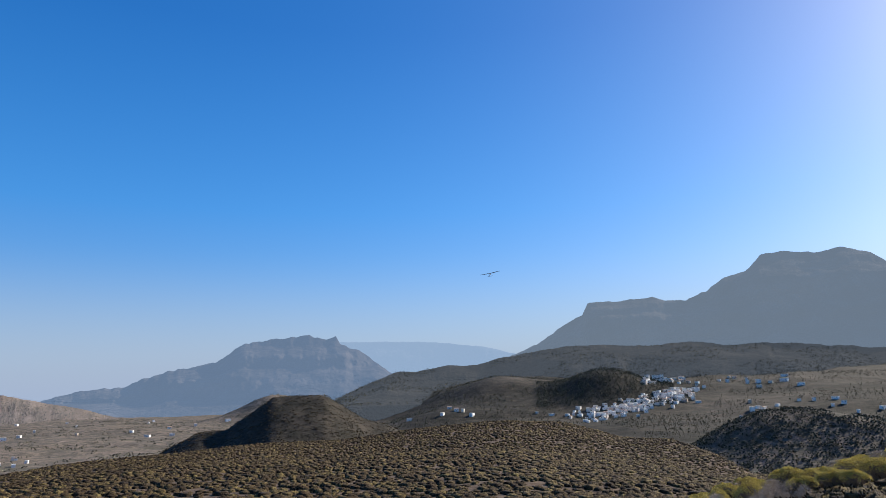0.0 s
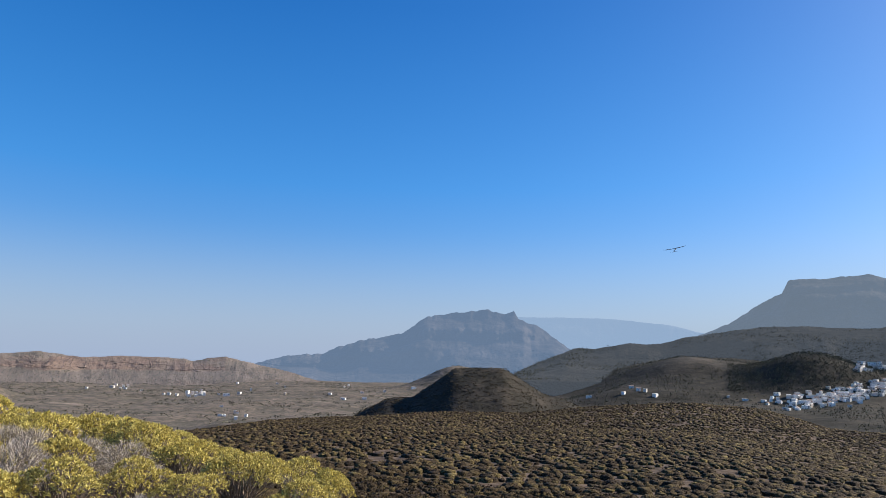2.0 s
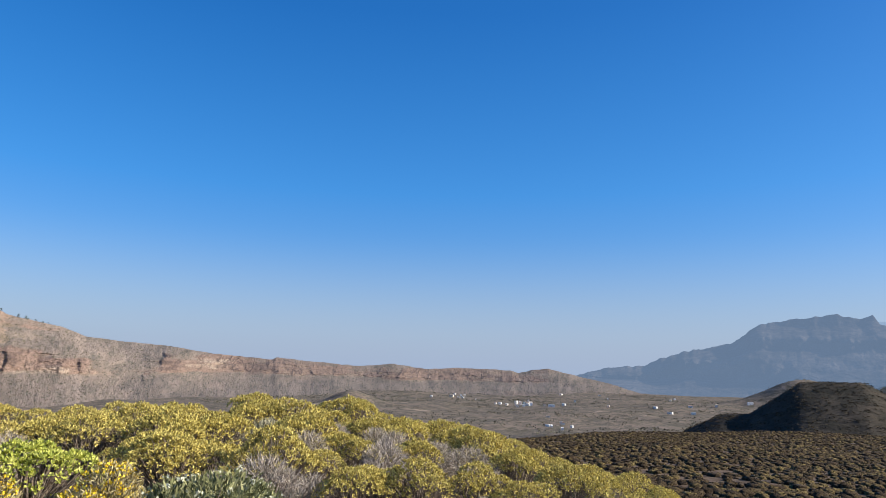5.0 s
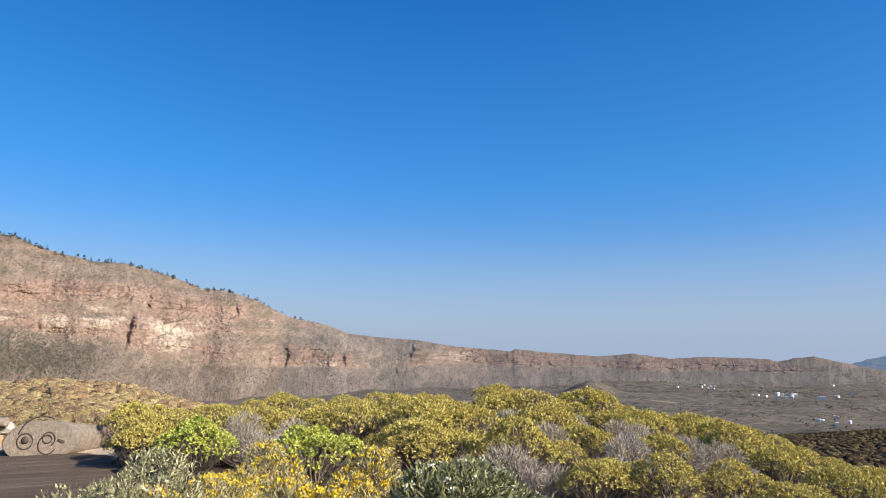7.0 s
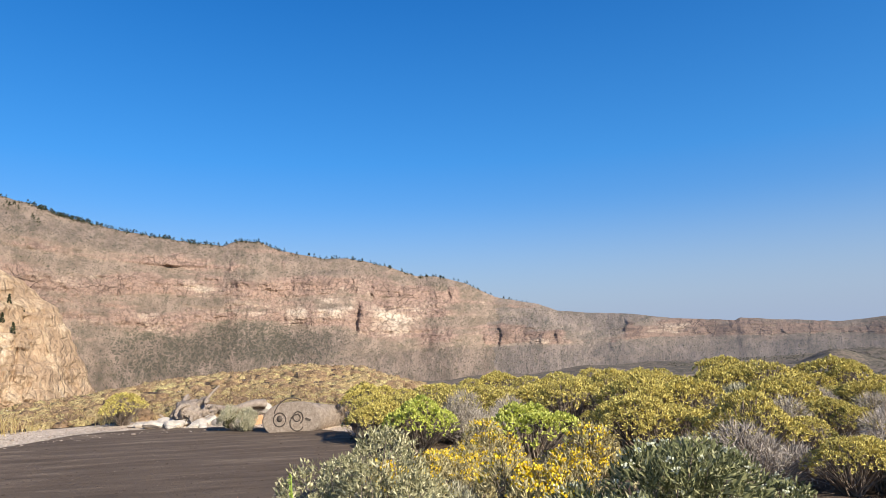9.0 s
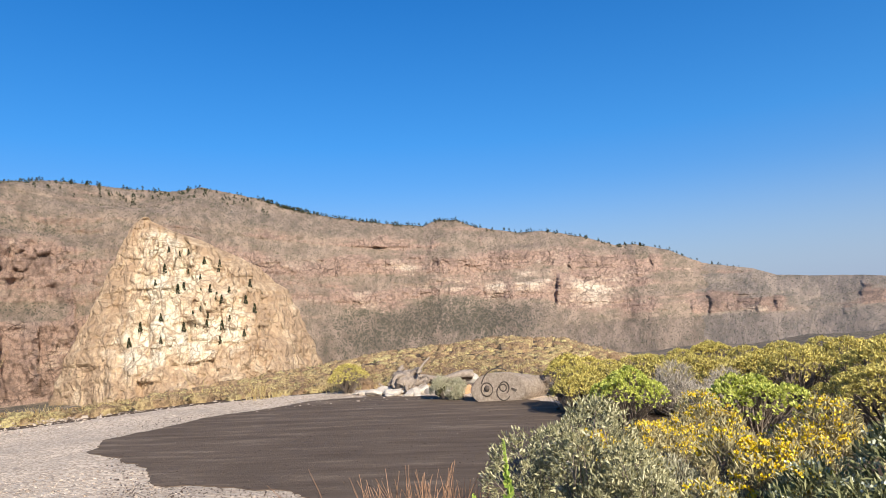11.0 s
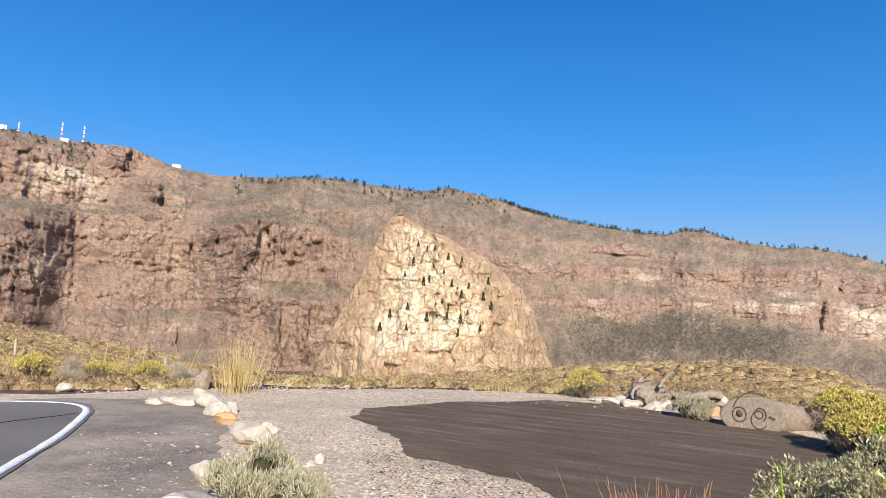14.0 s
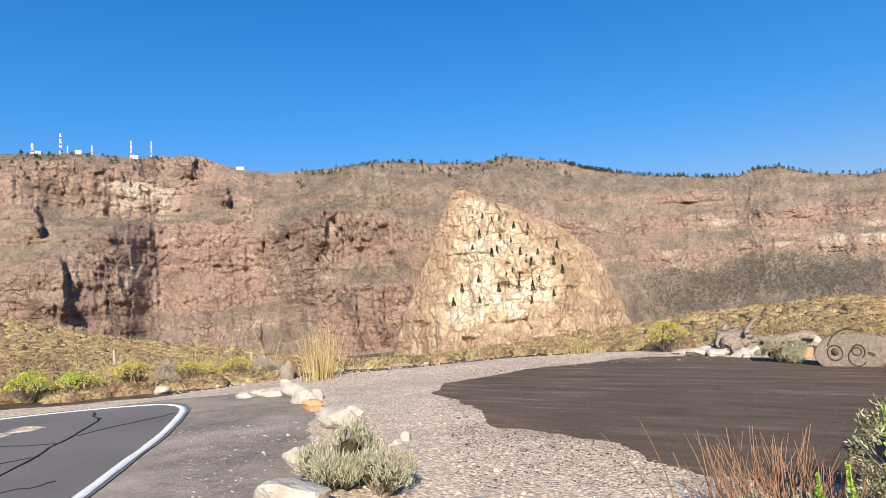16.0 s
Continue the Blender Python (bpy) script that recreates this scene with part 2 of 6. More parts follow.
def risco_material():
    """Cream slabs with brown weathered seams, browner flanks."""
    m = Mat("pale_crag_rock", 0.9, 0.15)
    at = m.n.new("ShaderNodeAttribute")
    at.attribute_name = "pale"
    sh = m.n.new("ShaderNodeTexNoise")
    sh.inputs["Scale"].default_value, sh.inputs["Detail"].default_value = 0.05, 4
    m.l.new(m.pos, sh.inputs["Vector"])
    sc = m.n.new("ShaderNodeVectorMath")
    sc.operation = "SCALE"
    sc.inputs["Scale"].default_value = 24.0
    m.l.new(sh.outputs["Color"], sc.inputs[0])
    bent = m.n.new("ShaderNodeVectorMath")
    bent.operation = "ADD"
    m.l.new(m.pos, bent.inputs[0])
    m.l.new(sc.outputs[0], bent.inputs[1])
    patch = m.math("ADD", m.math("MULTIPLY", m.noise(0.034, 6, 0.7, distort=0.5), 0.9), m.math("SUBTRACT", m.math("MULTIPLY", at.outputs["Fac"], 0.26), 0.10))
    base = m.ramp(patch, (0.30, (0.42, 0.285, 0.175)), (0.42, (0.55, 0.395, 0.25)), (0.50, (0.67, 0.515, 0.345)), (0.57, (0.76, 0.64, 0.46)), (0.66, (0.82, 0.73, 0.56)))
    grain = m.noise(0.16, 6, 0.78)
    base = m.mix(m.ramp(grain, (0.34, 0.6), (0.46, 0.0)), base, (0.42, 0.285, 0.18))
    seams = m.cells(0.062, at=bent.outputs[0], feature="DISTANCE_TO_EDGE", squash=(1, 1, 0.75))
    small = m.cells(0.16, at=bent.outputs[0], feature="DISTANCE_TO_EDGE", squash=(1, 1, 0.7))
    here = m.math("MULTIPLY", m.ramp(m.noise(0.03, 4, 0.6), (0.36, 0.45), (0.58, 1.0)), m.math("ADD", m.math("MULTIPLY", at.outputs["Fac"], 0.65), 0.35))
    base = m.mix(m.math("MULTIPLY", m.ramp(seams, (0.0, 0.9), (0.11, 0.0)), here), base, (0.30, 0.20, 0.125))
    base = m.mix(m.math("MULTIPLY", m.ramp(small, (0.0, 0.6), (0.11, 0.0)), here), base, (0.38, 0.25, 0.155))
    m.colour(base)
    h = m.math("ADD", m.noise(0.12, 8, 0.75), m.math("MULTIPLY", m.ramp(seams, (0, 0), (0.16, 1)), 0.5))
    m.bump(m.math("ADD", h, m.math("MULTIPLY", m.ramp(small, (0, 0), (0.14, 1)), 0.2)), 0.8, 7.0)
    return m.m


def soil_material():
    """Ground: brown earth with grit near by, fields and scrub farther off."""
    m = Mat("dry_earth", 0.97, 0.1)
    big = m.noise(0.05, 5, 0.6)
    earth = m.ramp(big, (0.3, (0.062, 0.041, 0.027)), (0.55, (0.096, 0.064, 0.042)), (0.75, (0.15, 0.104, 0.070)))
    grit = m.noise(3.0, 6, 0.75)
    earth = m.mix(m.ramp(grit, (0.45, 0.0), (0.75, 0.4)), earth, (0.3, 0.24, 0.18))
    fields = m.noise(0.011, 7, 0.72, distort=0.6)
    plain = m.ramp(fields, (0.34, (0.075, 0.066, 0.05)), (0.43, (0.15, 0.12, 0.092)), (0.49, (0.235, 0.18, 0.137)), (0.53, (0.095, 0.084, 0.064)), (0.60, (0.185, 0.146, 0.112)), (0.68, (0.34, 0.262, 0.198)))
    wood = m.noise(0.05, 5, 0.8)
    speck = m.noise(0.3, 5, 0.8)
    plain = m.mix(m.ramp(speck, (0.5, 0.0), (0.62, 0.5)), plain, (0.035, 0.034, 0.022))
    plain = m.mix(m.ramp(wood, (0.48, 0.0), (0.6, 0.6)), plain, (0.06, 0.06, 0.038))
    ln = m.n.new("ShaderNodeVectorMath")
    ln.operation = "LENGTH"
    m.l.new(m.pos, ln.inputs[0])
    near = m.ramp(m.math("MULTIPLY", ln.outputs["Value"], 1 / 1000), (0.2, 0.0), (0.45, 1.0))
    # woodland colour, its dark tones also painting in the slope's backlight
    wild = m.n.new("ShaderNodeAttribute")
    wild.attribute_name = "wooded_dim"
    brush = m.ramp(m.noise(0.035, 6, 0.75), (0.36, (0.016, 0.016, 0.011)), (0.5, (0.028, 0.025, 0.018)), (0.66, (0.062, 0.050, 0.036)))
    plain = m.mix(wild.outputs["Fac"], plain, brush)
    m.colour(m.mix(near, earth, plain))
    m.bump(m.math("ADD", m.noise(2.0, 6, 0.7), m.math("MULTIPLY", m.noise(0.03, 6, 0.7), 60.0)), 0.6, 0.08)
    return m.m


def gravel_material():
    m = Mat("pale_gravel", 0.95, 0.15)
    c = m.cells(28.0, output="Color")
    bw = m.n.new("ShaderNodeRGBToBW")
    m.l.new(c, bw.inputs[0])
    stones = m.ramp(bw.outputs[0], (0.2, (0.36, 0.27, 0.19)), (0.5, (0.56, 0.435, 0.315)), (0.8, (0.74, 0.60, 0.45)))
    big = m.noise(0.7, 6, 0.65, squash=(1, 1, 1))
    col = m.mix(m.ramp(big, (0.36, 0.6), (0.56, 0.0)), stones, (0.30, 0.24, 0.185))
    m.colour(m.mix(m.ramp(m.noise(9.0, 5, 0.8), (0.4, 0.0), (0.7, 0.5)), col, (0.56, 0.455, 0.35)))
    d = m.cells(28.0)
    m.bump(m.math("ADD", m.math("MULTIPLY", d, -1.0), m.noise(6, 5, 0.7)), 0.8, 0.02)
    return m.m


def apron_material():
    m = Mat("grey_gravel", 0.95, 0.15)
    big = m.noise(0.9, 6, 0.7)
    col = m.ramp(big, (0.32, (0.135, 0.112, 0.09)), (0.5, (0.245, 0.2, 0.158)), (0.68, (0.39, 0.315, 0.245)))
    m.colour(m.mix(m.ramp(m.noise(26.0, 4, 0.8), (0.44, 0.0), (0.7, 0.55)), col, (0.44, 0.38, 0.31)))
    m.bump(m.math("ADD", m.noise(30, 4, 0.75), m.noise(6, 5, 0.7)), 0.8, 0.02)
    return m.m


def asphalt_material():
    m = Mat("worn_asphalt", 0.85, 0.3)
    big = m.noise(0.5, 6, 0.6)
    col = m.ramp(big, (0.3, (0.125, 0.110, 0.097)), (0.7, (0.185, 0.163, 0.145)))
    m.colour(m.mix(m.ramp(m.noise(90, 3, 0.7), (0.45, 0.0), (0.75, 0.4)), col, (0.16, 0.15, 0.14)))
    m.bump(m.noise(120, 3, 0.7), 0.4, 0.006)
    return m.m


def millings_material():
    m = Mat("dark_road_millings", 0.95, 0.15)
    lane = m.noise(0.9, 6, 0.65, squash=(4.2, 0.6, 1), distort=0.3)
    col = m.ramp(lane, (0.3, (0.086, 0.060, 0.041)), (0.55, (0.140, 0.100, 0.070)), (0.75, (0.26, 0.195, 0.138)))
    m.colour(m.mix(m.ramp(m.noise(35, 4, 0.8), (0.5, 0.0), (0.8, 0.4)), col, (0.17, 0.145, 0.12)))
    m.bump(m.math("ADD", m.noise(30, 5, 0.8), m.math("MULTIPLY", lane, 2.0)), 0.7, 0.03)
    return m.m


MAT_RISCO, MAT_SOIL, MAT_GRAVEL = risco_material(), soil_material(), gravel_material()
MAT_APRON = apron_material()
MAT_ASPHALT, MAT_MILLINGS = asphalt_material(), millings_material()
# first colour is the painted haze, then how much of it glows
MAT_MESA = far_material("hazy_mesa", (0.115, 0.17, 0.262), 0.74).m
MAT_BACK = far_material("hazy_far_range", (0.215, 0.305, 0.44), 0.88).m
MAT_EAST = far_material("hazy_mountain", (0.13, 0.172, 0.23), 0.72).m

# ---- ground: one sheet, out to the horizon ----
AZK = [-60, -40, -32, -23, -17, -5, 10, 25, 35, 45, 60, 75, 85, 92, 104, 118, 128, 138, 150, 157, 165, 200, 300]
R_A = [6, 6, 6, 6, 6, 6, 6, 6, 7, 8, 9, 10, 11, 11, 11, 11, 11, 11, 11, 11, 11, 11, 6]
R_B = [26, 26, 26, 26, 26, 26, 26, 24, 22, 20, 19, 18, 17.5, 17.5, 17.5, 17.5, 17.5, 17.5, 17.5, 17.5, 17.5, 17.5, 26]
Z_B = [-0.4, -0.5, -1.2, -2.2, -3.2, -3.6, -3.6, -2.8, -1.3, -0.4, 0.0, -0.1, -0.1, 0, 0, 0, -0.1, -0.05, 0, 0, 0, 0, 0]
R_C = [50, 50, 50, 50, 50, 50, 50, 50, 45, 38, 30, 26, 26, 28, 27, 26, 26, 28, 32, 34, 34, 40, 50]
Z_C = [-3, -4.5, -6, -6, -5.6, -4.9, -4.9, -4.8, -4.6, -4.4, -3.2, -1.9, -1.0, -0.35, -0.6, -0.8, -1.0, -0.7, -0.15, 0.4, 0.6, 0, -2]
R_D = [80, 80, 80, 80, 80, 80, 80, 80, 72, 60, 42, 34, 34, 38, 36, 34, 33, 36, 44, 48, 50, 60, 80]
Z_D = [-4, -8, -9.5, -9.2, -8.0, -6.2, -6.2, -6.1, -6.2, -6.2, -4.5, -2.6, -0.9, -0.15, -0.6, -1.2, -1.6, -1.1, -0.1, 1.1, 1.4, 0, -4]
R_E = [105, 100, 100, 100, 110, 110, 115, 110, 90, 75, 50, 40, 40, 43, 41, 38, 37, 41, 52, 55, 60, 80, 100]
Z_E = [-4, -10, -11.5, -11, -9.5, -7.6, -8.6, -8.2, -7.6, -7.4, -5.2, -2.7, -0.6, 0.0, -0.5, -1.3, -1.75, -1.3, -0.1, 1.6, 2, 0, -4]
CREST_AZ = [-60, -40, -23.5, -20.9, -18, -14, -9.7, -5, 0.6, 9, 17, 22, 30, 34, 45, 60, 75, 82, 84, 87.4, 92, 96, 104, 111, 118, 128, 133, 138, 145, 150, 154, 157, 165, 200, 300]
CREST_EL = [-5, -7.5, -6.6, -5.1, -4.1, -3.9, -2.75, -2.45, -2.76, -3.65, -3.76, -4.15, -4.5, -5, -6, -6.5, -5, -3.3, -2.8, -1.7, -1.3, -1.55, -2.2, -3, -3.85, -4.7, -4.6, -3.86, -2.7, -1.2, -0.07, 0.8, 1.5, 2, -3]
CREST_R = [120, 115, 115, 125, 140, 150, 160, 160, 160, 160, 155, 155, 150, 140, 100, 60, 45, 45, 45, 46, 48, 48, 45, 42, 40, 38, 41, 45, 54, 60, 61, 62, 70, 90, 120]
CONE_AZ = [1, 4.9, 6.76, 8.6, 10.2, 12.8, 14.5, 16.3, 18, 20.1, 22.5, 26]
CONE_EL = [-5, -3.15, -2.75, -1.8, -0.98, -0.96, -1.1, -2.35, -3.45, -3.6, -4.6, -7]


def cyc(az, xs, ys):
    az = (np.asarray(az, float) + 60) % 360 - 60
    return np.interp(az, list(xs) + [xs[0] + 360], list(ys) + [ys[0]])


def smooth01(x):
    x = np.clip(x, 0, 1)
    return x * x * (3 - 2 * x)


def ground_z(az, r):
    """Height of the ground at headings az and distances r (arrays of one shape)."""
    az, r = np.broadcast_arrays(np.asarray(az, float), np.asarray(r, float))
    rc = cyc(az, CREST_AZ, CREST_R)
    zc = EYE + rc * np.tan(np.radians(cyc(az, CREST_AZ, CREST_EL))) - 0.5
    ks = [(rc * 0, rc * 0), (cyc(az, AZK, R_A), rc * 0)]
    ks += [(cyc(az, AZK, rr), cyc(az, AZK, zz)) for rr, zz in ((R_B, Z_B), (R_C, Z_C), (R_D, Z_D), (R_E, Z_E))]
    ks += [(rc * 1.0, zc), (rc * 1.2, zc - 0.05 * rc), (rc * 1.9, zc - 0.28 * rc), (rc * 0 + 420, zc * 0 - 70), (rc * 0 + 800, zc * 0 - 84), (rc * 0 + 6000, zc * 0 - 84)]
    z = np.zeros(az.shape)
    for (r0, z0), (r1, z1) in zip(ks, ks[1:]):
        f = (r - r0) / np.maximum(r1 - r0, 1e-6)
        z = np.where((f >= 0) & (r1 > r0), z0 + (z1 - z0) * smooth01(np.clip(f, 0, 1)) * 0.5 + (z1 - z0) * np.clip(f, 0, 1) * 0.5, z)
    x, y = polar(az, r)
    # rolling relief, none on the level standing
    far = smooth01((r - 18) / 20)
    z = z + far * 0.25 * fbm(x / 9, y / 9, 0, 3, 3) + smooth01((r - 250) / 400) * (9 * fbm(x / 160, y / 160, 0, 5, 5) + 14 * fbm(x / 420, y / 420, 0, 3, 8))
    # slope with the village
    side = smooth01((8 - az) / 14) * smooth01((az + 75) / 20)
    z = z + side * np.interp(r, [1050, 1450, 2000, 2600], [0, 14, 96, 142])
    # wooded knoll below the village and the dark spur before it
    def hump(a0, r0, wa, wr, h):
        return h * np.exp(-((az - a0) * r0 * math.pi / 180 / wa) ** 2 - ((r - r0) / wr) ** 2)
    z = z + hump(-13.2, 1760, 120, 150, 62) + hump(-3.0, 1950, 210, 170, 24) + hump(-33, 720, 120, 110, 40) + hump(-24.5, 710, 75, 90, 34)
    z = z + hump(0.5, 1500, 150, 120, 22) + hump(14.2, 2500, 170, 200, 82) + hump(3.0, 2300, 190, 160, 26) + hump(33, 900, 60, 70, 14) + hump(50, 1750, 60, 90, 34)
    # flat-topped cone hill
    top = EYE + 600 * np.tan(np.radians(np.interp(az, CONE_AZ, CONE_EL, left=-9, right=-9)))
    lift = np.maximum(0, top + 78 + 1.2 * fbm(x / 14, y / 14, 0, 4, 11))
    z = z + lift * np.clip(1.25 - np.abs(r - 600) / 150, 0, 1)
    return z


azs = np.concatenate([np.arange(-42, 166, 0.4), np.arange(166, 318, 3.0)])
rs = np.unique(np.concatenate([np.geomspace(0.6, 4950, 170), np.linspace(16, 170, 70), np.linspace(430, 820, 36), np.linspace(1000, 2800, 60)]))
AA, RR = np.meshgrid(azs, rs)
gx, gy = polar(AA, RR)
gv = np.stack([gx, gy, ground_z(AA, RR)], -1).reshape(-1, 3)
gf = sheet_faces(len(rs), len(azs), wrap=True)
gv = np.vstack([gv, [[0, 0, 0]]])
ground = part("ground", mesh_from("ground", gv, gf), MAT_SOIL, smooth=True)
# woodland cover, which also darkens the backlit village side by colour
wooded_dim = smooth01((9 - AA) / 6) * smooth01((AA + 75) / 15) * smooth01((RR - 520) / 250) * np.clip(0.92 + 0.5 * fbm(gx / 190, gy / 190, 0, 4, 77), 0, 1)
wooded_dim = np.maximum(wooded_dim, 0.85 * smooth01((24 - AA) / 2) * smooth01((AA - 2) / 2) * smooth01((RR - 430) / 40) * smooth01((780 - RR) / 60))
cover = ground.data.attributes.new("wooded_dim", "FLOAT", "POINT")
cover.data.foreach_set("value", np.append(wooded_dim.ravel(), 0).astype(np.float32))
tagged(ground, "dry brown hillside falling to a wide valley floor", "ground", kind="structure")


def ridge(name, label, az0, az1, cols, rows, crest, dist, depth, base_z, relief, mat, seed, talus=((0, 1), (0.45, 0.45)), strata=1.0, smooth=False, jitter=0.05):
    """A mountain wall: slope and cliff bands from its foot to the crest, and a plateau behind."""
    az = np.linspace(az0, az1, cols)
    el = np.interp(az, crest[0], crest[1]) + jitter * fbm(az * 2.3, 0, seed, 4, seed) + (0.25 * fbm(az * 0.35, 3, seed, 3, seed) if jitter == 0.06 else 0)
    rc = np.interp(az, dist[0], dist[1])
    zc = EYE + rc * np.tan(np.radians(el))
    v = np.linspace(0, 1, rows)[:, None]
    z = base_z + (zc - base_z) * v
    # patches of steep face and gentle ledge, a gentle foot
    qx, qy = polar(az[None], 1800.0)
    steep = fbm(qx / 330, qy / 330, z / 46, 4, seed + 1) * 2.6 + 1.1 * fbm(qx / 1400, qy / 1400, z / 70, 2, seed + 9)
    gentle = np.exp(-2.6 * np.tanh(2.2 * steep * strata)) + 3.0 * smooth01((np.interp(az, *talus)[None] - v) / 0.16) + 2.2 * smooth01((v - np.interp(az, [60, 80, 100, 135, 145], [0.62, 0.7, 0.7, 0.74, 0.95])[None]) / 0.12)
    run = np.cumsum(gentle, 0)
    run = (run - run[:1]) / (run[-1:] - run[:1])
    vv = v + 0 * run
    r = rc[None] - depth * (1 - run)
    px, py = polar(az[None], 1500.0)
    px, py, pz = px + 0 * z, py + 0 * z, z
    edge = np.sin(np.pi * np.clip(v * 0.94 + 0.03, 0, 1)) ** 0.5
    gul = fbm(px / 210, py / 210, pz / 700, 5, seed + 2, ridged=True)
    mid = fbm(px / 60, py / 60, pz / 90, 4, seed + 3, ridged=True)
    small = fbm(px / 17, py / 17, pz / 28, 3, seed + 4)
    big = fbm(px / 600, py / 600, pz / 900, 3, seed + 6)
    cliffs = np.where(vv > np.interp(az, *talus)[None], 1.0, 0.4)
    crack = np.clip(fbm(px / 75, py / 75, pz / 420, 3, seed + 12, ridged=True), 0, 1) ** 5
    rugged = 0.15 * blocks(px, py, pz, 62, 95, seed + 40) + 0.12 * blocks(px, py, pz, 24, 36, seed + 41) + 0.075 * blocks(px, py, pz, 10, 13, seed + 42)
    moved = r + relief * edge * (-0.9 * gul - 0.3 + 0.9 * big + cliffs * (rugged - 0.22 * mid + 0.9 * crack) - 0.08 * small)
    zz = EYE + (z - EYE) * moved / r
    x, y = polar(az[None], moved)
    body = np.stack([x, y, zz], -1)
    back = []
    for dr, drop in ((60, 6), (200, 30), (500, 130), (900, 320)):
        rb = moved[-1] + dr
        xb, yb = polar(az, rb)
        back.append(np.stack([xb, yb, np.maximum(zz[-1] - drop, -90)], -1))
    foot = body[0].copy()
    foot[:, 2] -= 60
    verts = np.concatenate([foot[None], body, np.stack(back)])
    f = sheet_faces(len(verts), cols)
    ob = part(name, mesh_from(name, verts.reshape(-1, 3), f), mat, smooth=smooth)
    return tagged(ob, label, "mountain", kind="structure"), body


CR_AZ = [24, 28.5, 31.5, 33.4, 34.8, 35.9, 36.6, 41, 43.8, 46.6, 49.5, 53, 56.3, 56.6, 57.7, 61.1, 64.5, 67.7, 70.5, 72.2, 75.7, 78.4, 80.9, 82.4, 85, 87, 88.5, 90.6, 93.9, 95.9, 97.5, 98.7, 101, 106.3, 110.7, 112.4, 114.5, 117.2, 119.7, 126, 130.5, 133.2, 137.2, 140.4, 143.6, 146.1, 148.2, 152, 155.1, 157.2, 175]
CR_EL = [-2, -0.7, -0.05, 0.40, 0.25, 0.0, 0.2, 0.33, 0.15, 0.53, 0.3, 0.55, 0.84, 0.64, 0.74, 1.0, 1.5, 1.72, 2.0, 2.66, 3.35, 4.7, 5.38, 5.4, 6.3, 6.8, 7.1, 7.1, 7.75, 8.55, 8.6, 8.2, 8.4, 9.18, 10.25, 10.85, 11.3, 11.82, 11.42, 11.74, 11.82, 11.53, 11.28, 11.6, 12.65, 12.55, 12.4, 12.58, 12.4, 12.2, 11]
# ground cover of the wall: heading, elevation, half widths, strength (+ bare rock, - scrub)
COVER = [(146, 2.5, 13, 3.6, 0.9), (147.5, 9.4, 4.5, 1.8, 1.0), (134, 4.2, 6, 1.7, 0.8), (128, -1.5, 8, 2.5, 0.7), (144.6, 12, 2.5, 0.9, 0.9),
         (94, 3.6, 8, 2.0, 0.75), (84, 1.8, 4.0, 1.5, 1.2), (104, 2.8, 3.5, 2.2, 0.45), (96.5, 6.6, 5, 1.3, 0.4), (73.5, -0.2, 3.6, 0.9, 1.0), (81, 3.6, 2.2, 0.7, 0.5),
         (62.5, 0.4, 4.0, 0.7, 0.9), (53, -0.2, 5, 0.5, 0.7), (45, -0.3, 5, 0.5, 0.7), (37, -0.4, 4, 0.5, 0.6), (116, 3.5, 5, 4, 0.35), (139, 10.3, 3, 0.6, 0.5), (153, 9.6, 3, 0.9, 0.4),
         (122, 10.5, 13, 1.8, -0.8), (108, 8.2, 10, 1.4, -0.6), (145, 7.3, 6, 0.6, -0.9), (132.5, 6.9, 6, 0.9, -0.8), (128, 1.9, 6, 0.8, -0.6), (98, -1.6, 11, 2.4, -1.3), (110, -2.5, 6, 2.5, -0.8),
         (80, -2.3, 9, 1.7, -1.4), (66, -2.4, 10, 1.6, -1.1), (50, -2.4, 12, 1.4, -0.9), (67, 1.6, 9, 0.7, -0.8), (79, 4.6, 3, 0.8, -0.5), (140, -3.2, 8, 0.8, -0.5), (153, 12, 5, 1.2, -0.6), (136, 8.6, 4, 0.8, -0.4)]
CREAMY = [(148, 9.4, 2.8, 1.1, 1.0), (84, 1.7, 3.2, 1.2, 0.95), (150.5, 2.8, 3.5, 1.6, 0.5), (92, 2.9, 5, 0.5, 0.7), (104.5, 2.0, 1.2, 1.4, 0.6), (132, 4.5, 3, 1.0, 0.25), (72.5, -0.3, 1.4, 0.4, 0.8), (61.2, 0.2, 2, 0.35, 0.8)]
LEAFY = [(103, 0.2, 3.4, 2.2, 1.0), (97, 0.6, 3.2, 1.8, 1.0), (92, -0.4, 2.6, 1.4, 0.8), (132.5, 6.9, 5, 0.6, 0.6), (145, 7.2, 5, 0.5, 0.6), (132, 2.2, 5, 0.4, 0.5), (155, 11.3, 3, 1.0, 0.9), (118, 9.4, 3, 0.6, 0.5), (80.6, 3.9, 0.9, 0.7, 0.7), (131, -1.8, 0.8, 2.0, 0.6)]
